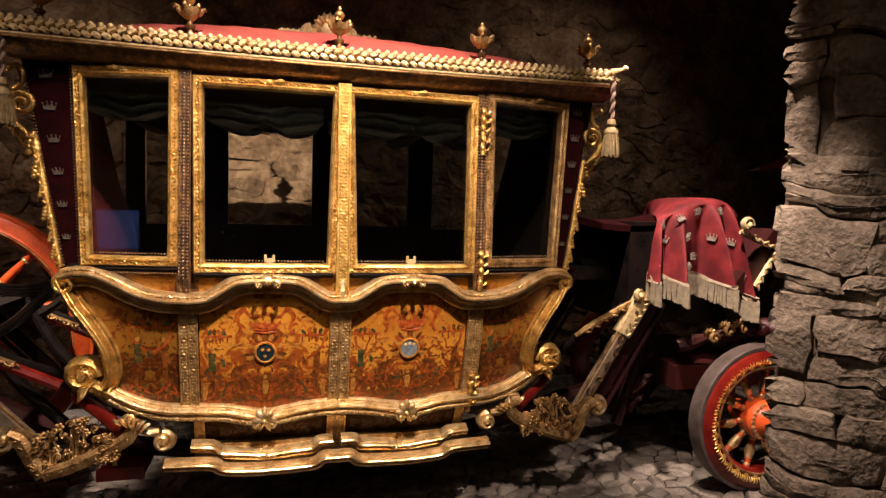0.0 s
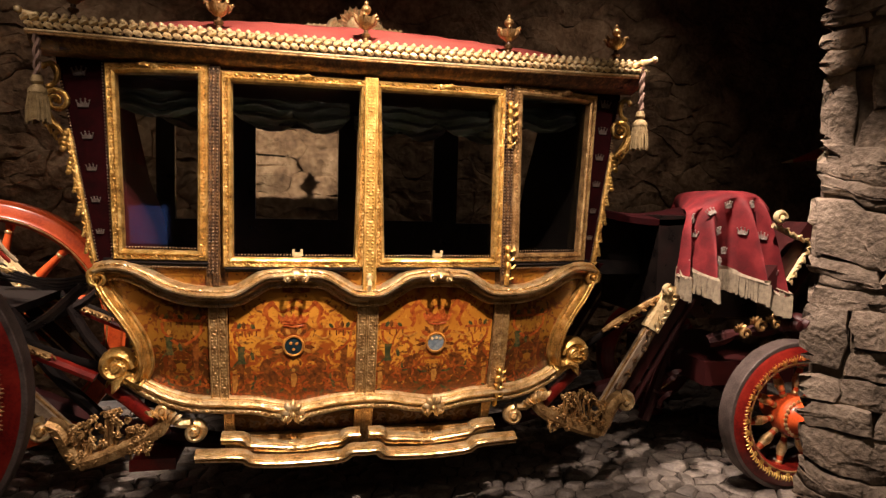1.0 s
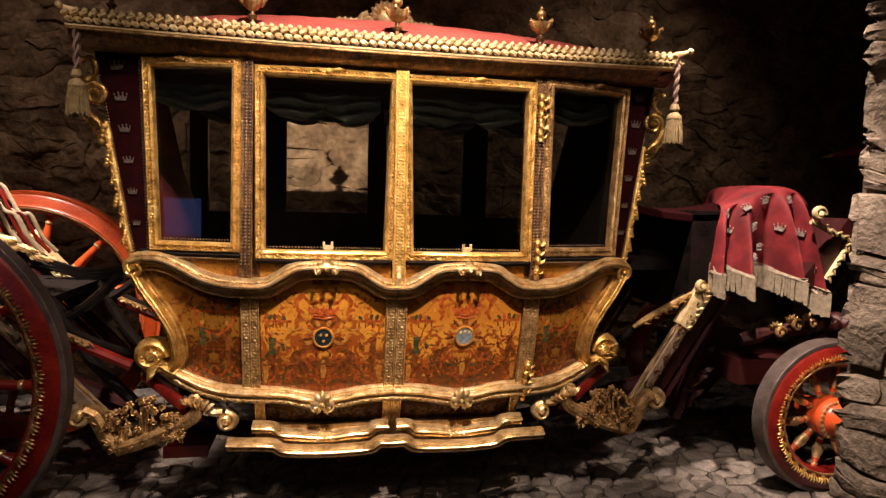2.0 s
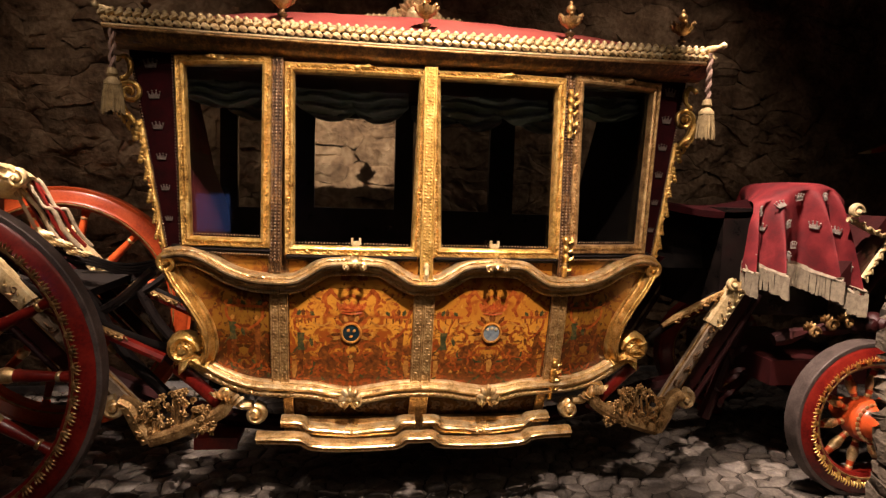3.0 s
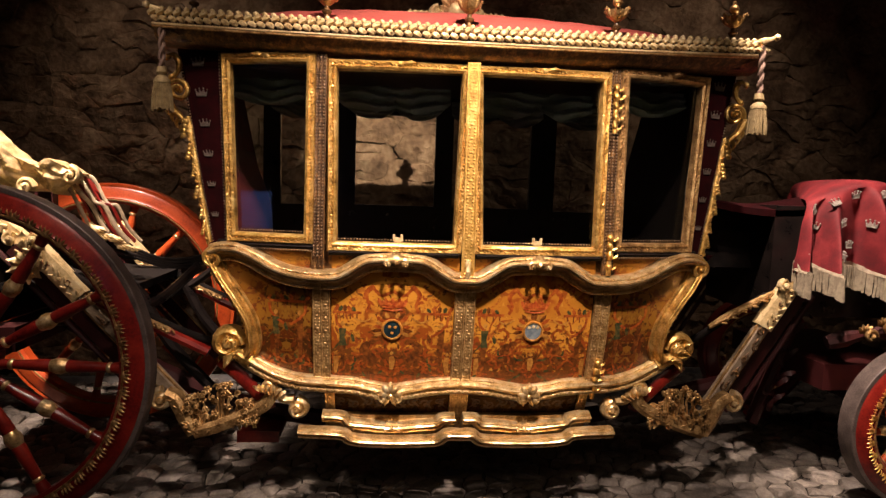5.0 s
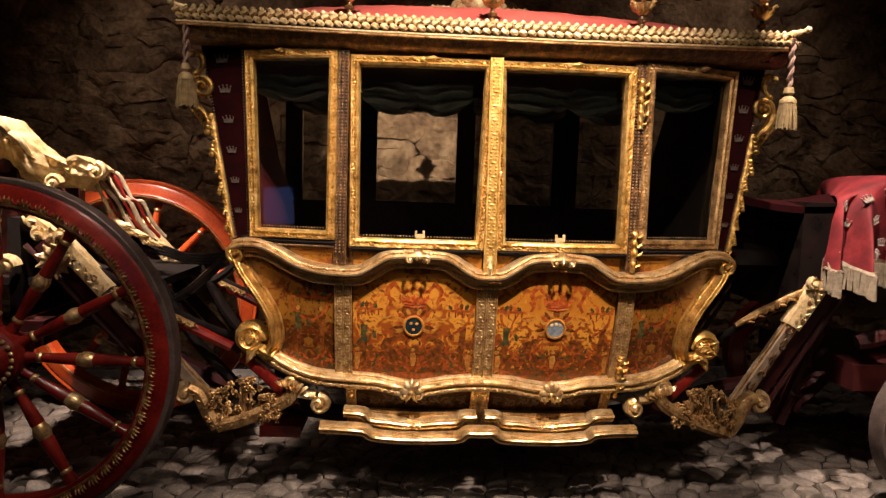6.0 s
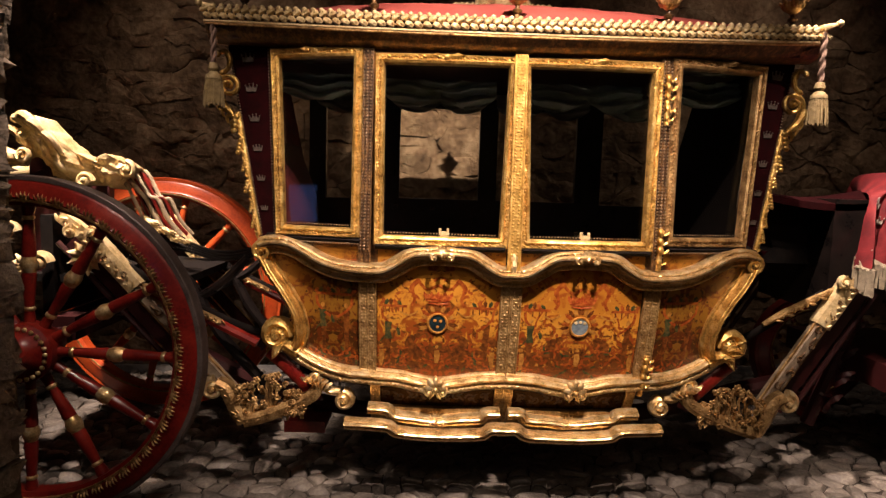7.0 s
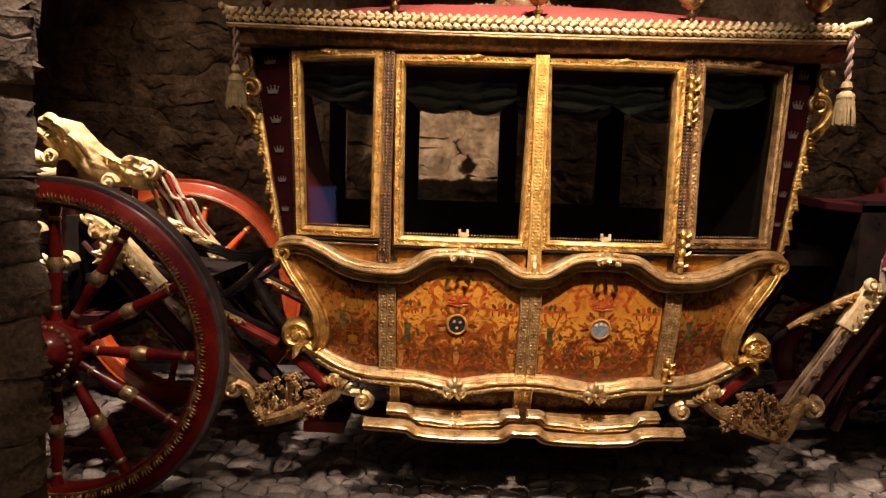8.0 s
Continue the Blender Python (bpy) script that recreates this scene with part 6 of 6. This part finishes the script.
def cells(w, h, nx, ny, seed, jx=0.32, jy=0.28, drop=0.0):
    """Irregular convex pieces that fill a rectangle, in staggered rows."""
    r = random.Random(seed)
    pts = {}
    for j in range(-1, ny + 1):
        for i in range(-1, nx + 1):
            if r.random() < drop:
                continue
            pts[i, j] = ((i + 0.5 + 0.5 * (j % 2) + r.uniform(-jx, jx)) * w / nx, (j + 0.5 + r.uniform(-jy, jy)) * h / ny)
    out = []
    sx, sy = w / nx, h / ny
    for (i, j), (px, py) in pts.items():
        poly = [(px - 1.5 * sx, py - 1.5 * sy), (px + 1.5 * sx, py - 1.5 * sy), (px + 1.5 * sx, py + 1.5 * sy), (px - 1.5 * sx, py + 1.5 * sy)]
        for dj in (-2, -1, 0, 1, 2):
            for di in (-2, -1, 0, 1, 2):
                q = pts.get((i + di, j + dj))
                if q is None or (di == 0 and dj == 0):
                    continue
                # distances are weighed so that the pieces keep the rows' proportion
                ax, ay = (q[0] - px) / sx ** 2, (q[1] - py) / sy ** 2
                c = ((q[0] ** 2 - px ** 2) / sx ** 2 + (q[1] ** 2 - py ** 2) / sy ** 2) / 2
                new_poly = []
                for (x1, y1), (x2, y2) in zip(poly, poly[1:] + poly[:1]):
                    d1, d2 = ax * x1 + ay * y1 - c, ax * x2 + ay * y2 - c
                    if d1 <= 0:
                        new_poly.append((x1, y1))
                    if d1 * d2 < 0:
                        t = d1 / (d1 - d2)
                        new_poly.append((x1 + (x2 - x1) * t, y1 + (y2 - y1) * t))
                poly = new_poly
                if not poly:
                    break
            if not poly:
                break
        if len(poly) > 2 and 0 <= i < nx and 0 <= j < ny:
            out.append(((px, py), poly))
    return out


def courses(w, h, seed, rows=(0.10, 0.24), widths=(0.18, 0.62)):
    """Rubble laid in rough courses: uneven slabs, some split in two."""
    r = random.Random(seed)
    out, v = [], 0.0
    while v < h:
        hgt = r.uniform(*rows)
        u = -r.uniform(0, 0.3)
        slant = r.uniform(-0.25, 0.25)
        while u < w:
            wid = r.uniform(*widths) * (0.6 + hgt * 2.2)
            e0, e1 = r.uniform(-0.03, 0.03), r.uniform(-0.03, 0.03)
            lo = lambda x: v + slant * (x - w / 2) / w
            a, b = max(0.0, u), min(w, u + wid)
            if b - a > 0.06:
                if hgt > 0.16 and r.random() < 0.5:
                    m = hgt * r.uniform(0.35, 0.65)
                    out.append((((a + b) / 2, v + m / 2), [(a, lo(a)), (b, lo(b)), (b + e1, lo(b) + m), (a + e0, lo(a) + m)]))
                    out.append((((a + b) / 2, v + (m + hgt) / 2), [(a + e0, lo(a) + m), (b + e1, lo(b) + m), (b + e1, lo(b) + hgt), (a + e0, lo(a) + hgt)]))
                else:
                    k = r.uniform(0.0, 0.03)
                    out.append((((a + b) / 2, v + hgt / 2), [(a, lo(a) + k), ((a + b) / 2, lo((a + b) / 2)), (b, lo(b) + k), (b + e1, lo(b) + hgt), (a + e0, lo(a) + hgt)]))
            u += wid
        v += hgt
    return out


def warp(u, v, k):
    """Bends the courses so that no joint runs straight."""
    p = Vector((u * 2.3, v * 2.3, k))
    q = Vector((u * 9, v * 9, k + 5))
    return u + 0.07 * noise.noise(p) + 0.03 * noise.noise(q), v + 0.09 * noise.noise(p + Vector((7, 3, 1))) + 0.035 * noise.noise(q + Vector((2, 8, 3)))


def stone(shape, centre, poly, put, gap, height, bevel, seed, rough=0.0, rings=1, cut=0.0):
    """One piece: put(u, v, h) places it; its edge is softened and its face uneven."""
    r = random.Random(seed)
    cx = sum(p[0] for p in poly) / len(poly)
    cy = sum(p[1] for p in poly) / len(poly)
    edge = []
    for (x1, y1), (x2, y2) in zip(poly, poly[1:] + poly[:1]):
        length = math.hypot(x2 - x1, y2 - y1)
        n = 1 if rings == 1 else max(1, int(length / 0.05))
        for k in range(n):
            t = (k + (0.15 if n == 1 else 0.0)) / n
            edge.append((x1 + (x2 - x1) * t, y1 + (y2 - y1) * t))
            if n == 1:
                edge.append((x1 + (x2 - x1) * 0.85, y1 + (y2 - y1) * 0.85))
    tilt = (r.uniform(-1, 1) * cut, r.uniform(-1, 1) * cut)
    hh = height * r.uniform(0.45, 1.5)

    hx = max(0.01, max(abs(x - cx) for x, y in edge))
    hy = max(0.01, max(abs(y - cy) for x, y in edge))

    def shrink(d):
        kx, ky = 1 - min(0.9, d / hx), 1 - min(0.9, d / hy)
        return [(cx + (x - cx) * kx, cy + (y - cy) * ky) for x, y in edge]

    def high(x, y, k):
        return hh * k + tilt[0] * (x - cx) + tilt[1] * (y - cy) + rough * noise.fractal(Vector((x * 7, y * 7, seed * 0.01)), 0.8, 2.1, 5)
    levels = [(gap, -height * 1.2, 0), (gap, 0.35, 1), (gap + bevel, 1.0, 1)] + [(gap + bevel + (k + 1) * 0.05, 1.0 + 0.12 * (k + 1), 1) for k in range(rings - 1)]
    v, f, m = [], [], len(edge)
    for d, k, up in levels:
        for x, y in shrink(d):
            v.append(put(x, y, high(x, y, k) if up else k))
    for a in range(len(levels) - 1):
        f += [(a * m + i, a * m + (i + 1) % m, (a + 1) * m + (i + 1) % m, (a + 1) * m + i) for i in range(m)]
    v.append(put(cx, cy, high(cx, cy, 1.0 + 0.12 * rings)))
    b = (len(levels) - 1) * m
    f += [(b + i, b + (i + 1) % m, len(v) - 1) for i in range(m)]
    shape.add(v, f)


# back wall of the vault
WALL_Y = 2.55
wall_back = new("wall_north", mesh("wall_north", Shape().box(-6.2, 6.2, WALL_Y + 0.003, WALL_Y + 0.5, 0, 4.6), MORTAR, False))
tagged(wall_back, "rough rubble stone wall of a dim cellar vault", kind="structure")
rest = Shape()
def on_back(u, v, h):
    u, v = warp(u, v, 3.0)
    return (u - 6.0, WALL_Y - h - 0.03, v + 0.1)


for k, (c, poly) in enumerate(cells(12.0, 4.5, 44, 32, 11, 0.5, 0.5, 0.36)):
    near = -3.2 < c[0] - 6.0 < 3.4 and 0.5 < c[1] < 3.2
    s = Shape() if near else rest
    stone(s, c, poly, on_back, 0.0, 0.009, 0.006, k, 0.036, 4, 0.06)
    if near:
        part("stone", s, STONE, wall_back)
tagged(part("stone_rest", rest, STONE, wall_back), kind="stuff")

# small iron cleat left in the east pier
cleat = Shape().box(2.015, 2.055, -0.545, -0.47, 1.985, 1.995).box(2.015, 2.025, -0.545, -0.47, 1.945, 1.985).box(2.045, 2.055, -0.545, -0.47, 1.93, 1.985)
tagged(new("iron_cleat", mesh("iron_cleat", cleat, TYRE, False)), "small bent iron cleat set in the stone pier", "cleat")

# thin steel edging strip on the floor along the back wall
strip = Shape().slab(lambda u, v: (-5.5 + 11.0 * u, 2.30 + 0.02 * v, ground_z(-5.5 + 11.0 * u) + 0.05), 6, 1, (0, 0, -0.06))
tagged(new("trim", mesh("trim", strip, material("bare_steel", [(0.4, 0.4, 0.4), (0.62, 0.61, 0.6)], 20, 0.35, 0.7, 0.1), False)), "thin bare steel edging strip on the floor", kind="structure")

# rubble piers on both sides of the opening
for sgn, name, plan in ((1, "wall_pier_east", [(2.785, -0.28), (2.075, -0.36), (2.0, -0.46), (2.095, -0.64), (2.735, -0.86), (5.6, -1.1)]),
                        (-1, "wall_pier_west", [(2.645, -0.26), (1.995, -0.36), (1.905, -0.46), (1.995, -0.66), (2.645, -0.9), (5.6, -1.1)])):
    plan = [Vector((sgn * x, y)) for x, y in plan]
    acc = [0.0]
    for a, b in zip(plan, plan[1:]):
        acc.append(acc[-1] + (b - a).length)

    def on(sv):
        for k in range(len(plan) - 1):
            if sv <= acc[k + 1] or k == len(plan) - 2:
                t = (sv - acc[k]) / (acc[k + 1] - acc[k])
                d = (plan[k + 1] - plan[k]).normalized()
                n = Vector((d.y, -d.x)) * (1 if sgn < 0 else -1)
                return plan[k].lerp(plan[k + 1], t), n

    def put(u, v, h):
        p, n = on(u)
        p0, n0 = on(max(0, u - 0.06))
        p1, n1 = on(u + 0.06)
        m = (n0 + n + n1).normalized()
        if m.dot(Vector((0 - p.x * 0.4, -2.0 - p.y))) < 0 and u > 0.8:
            m = -m
        q = p + m * h
        return (q.x, q.y, v)
    core = Shape()
    inner = [(p.x, p.y) for p in plan]
    back = [(sgn * 5.6, -0.25)]
    ring = inner + back
    n = len(ring)
    core.add([(x, y, 0.0) for x, y in ring] + [(x, y, 4.5) for x, y in ring], [tuple(range(n)), tuple(range(n, 2 * n))] + [(i, (i + 1) % n, n + (i + 1) % n, n + i) for i in range(n)])
    pier = new(name, mesh(name, core, MORTAR, False))
    tagged(pier, "rough grey rubble stone pier beside the opening", kind="structure")
    rest = Shape()
    length = min(acc[-1], 3.0)
    for k, (c, poly) in enumerate(courses(length, 4.5, 15 + sgn, (0.08, 0.32), (0.16, 0.62))):
        near = c[0] < 2.2 and c[1] < 3.4
        s = Shape() if near else rest
        stone(s, c, poly, lambda u, v, h: put(*[max(0.0, a) for a in warp(u, v, 9.0 + sgn)], h + 0.03), 0.0, 0.013, 0.009, 40 + k, 0.021, 5, 0.07)
        if near:
            part("stone", s, STONE_GREY, pier)
    tagged(part("stone_rest", rest, STONE_GREY, pier), kind="stuff")

# floor of worn flat cobbles in dark joints
ground = new("ground", mesh("ground", Shape().slab(lambda u, v: (-6.2 + 12.4 * u, -6 + 9.0 * v, ground_z(-6.2 + 12.4 * u) - 0.012), 4, 4, (0, 0, -0.2)), EARTH, False))
tagged(ground, "dark earth floor under uneven worn cobbles", kind="structure")
rest = Shape()
for k, (c, poly) in enumerate(cells(9.0, 3.6, 86, 40, 23, 0.46, 0.44, 0.14)):
    x, y = c[0] - 4.2, c[1] - 1.0
    near = (-2.0 < x < -1.1 and 0.25 < y < 1.1) or (1.1 < x < 2.6 and 0.25 < y < 1.4)
    s = Shape() if near else rest
    stone(s, c, poly, lambda u, v, h: (u - 4.2, v - 1.0, ground_z(u - 4.2) - 0.010 + h), 0.005, 0.020, 0.018, 300 + k, 0.010, 2, 0.17)
    if near:
        part("cobble", s, COBBLE, ground)
tagged(part("cobble_rest", rest, COBBLE, ground), kind="stuff")

# the rest of the cellar: vault, side walls and the wall behind the visitor
ceiling = new("ceiling", mesh("ceiling", Shape().slab(lambda u, v: (-6.2 + 12.4 * u, -6.0 + 9.0 * v, 4.3 + 0.5 * math.sin(math.pi * v)), 2, 20, (0, 0, 0.3)), PLASTER))
tagged(ceiling, "dark plastered cellar vault", kind="structure")
for nm, b in (("wall_south", (-6.2, 6.2, -6.2, -5.9)), ("wall_west", (-6.4, -6.1, -6.2, 3.0)), ("wall_east", (6.1, 6.4, -6.2, 3.0))):
    tagged(new(nm, mesh(nm, Shape().box(*b, 0, 4.8), PLASTER, False)), "dark plain cellar wall", kind="structure")

# a blue information screen on a post behind the visitor, mirrored in the rear window
GLOW = bpy.data.materials.new("blue_screen_glow")
GLOW.use_nodes = True
gp = GLOW.node_tree.nodes["Principled BSDF"]
gp.inputs["Base Color"].default_value = (0.02, 0.03, 0.08, 1)
gp.inputs["Emission Color"].default_value = (0.22, 0.36, 1.0, 1)
gp.inputs["Emission Strength"].default_value = 0.75
screen = tagged(new("information_screen"), "lit blue information screen on a black post", "screen")
A, B = Vector((-1.42, -2.74, 0)), Vector((-1.80, -2.74, 0))
out = Vector((0, 1, 0))
s = Shape().slab(lambda u, v: A.lerp(B, u) + out * 0.004 + Vector((0, 0, 1.50 + 0.33 * v)), 1, 1, -out * 0.003)
part("display", s, GLOW, screen, "glowing blue display", smooth=False)
s = Shape().slab(lambda u, v: A.lerp(B, 1.05 * u - 0.025) + Vector((0, 0, 1.48 + 0.37 * v)), 1, 1, -out * 0.04)
part("casing", s, BLACK, screen, smooth=False)
m = A.lerp(B, 0.5) - out * 0.03
part("post", Shape().tube([m + Vector((0, 0, 0.05)), m + Vector((0, 0, 1.5))], 0.03, 8), BLACK, screen)
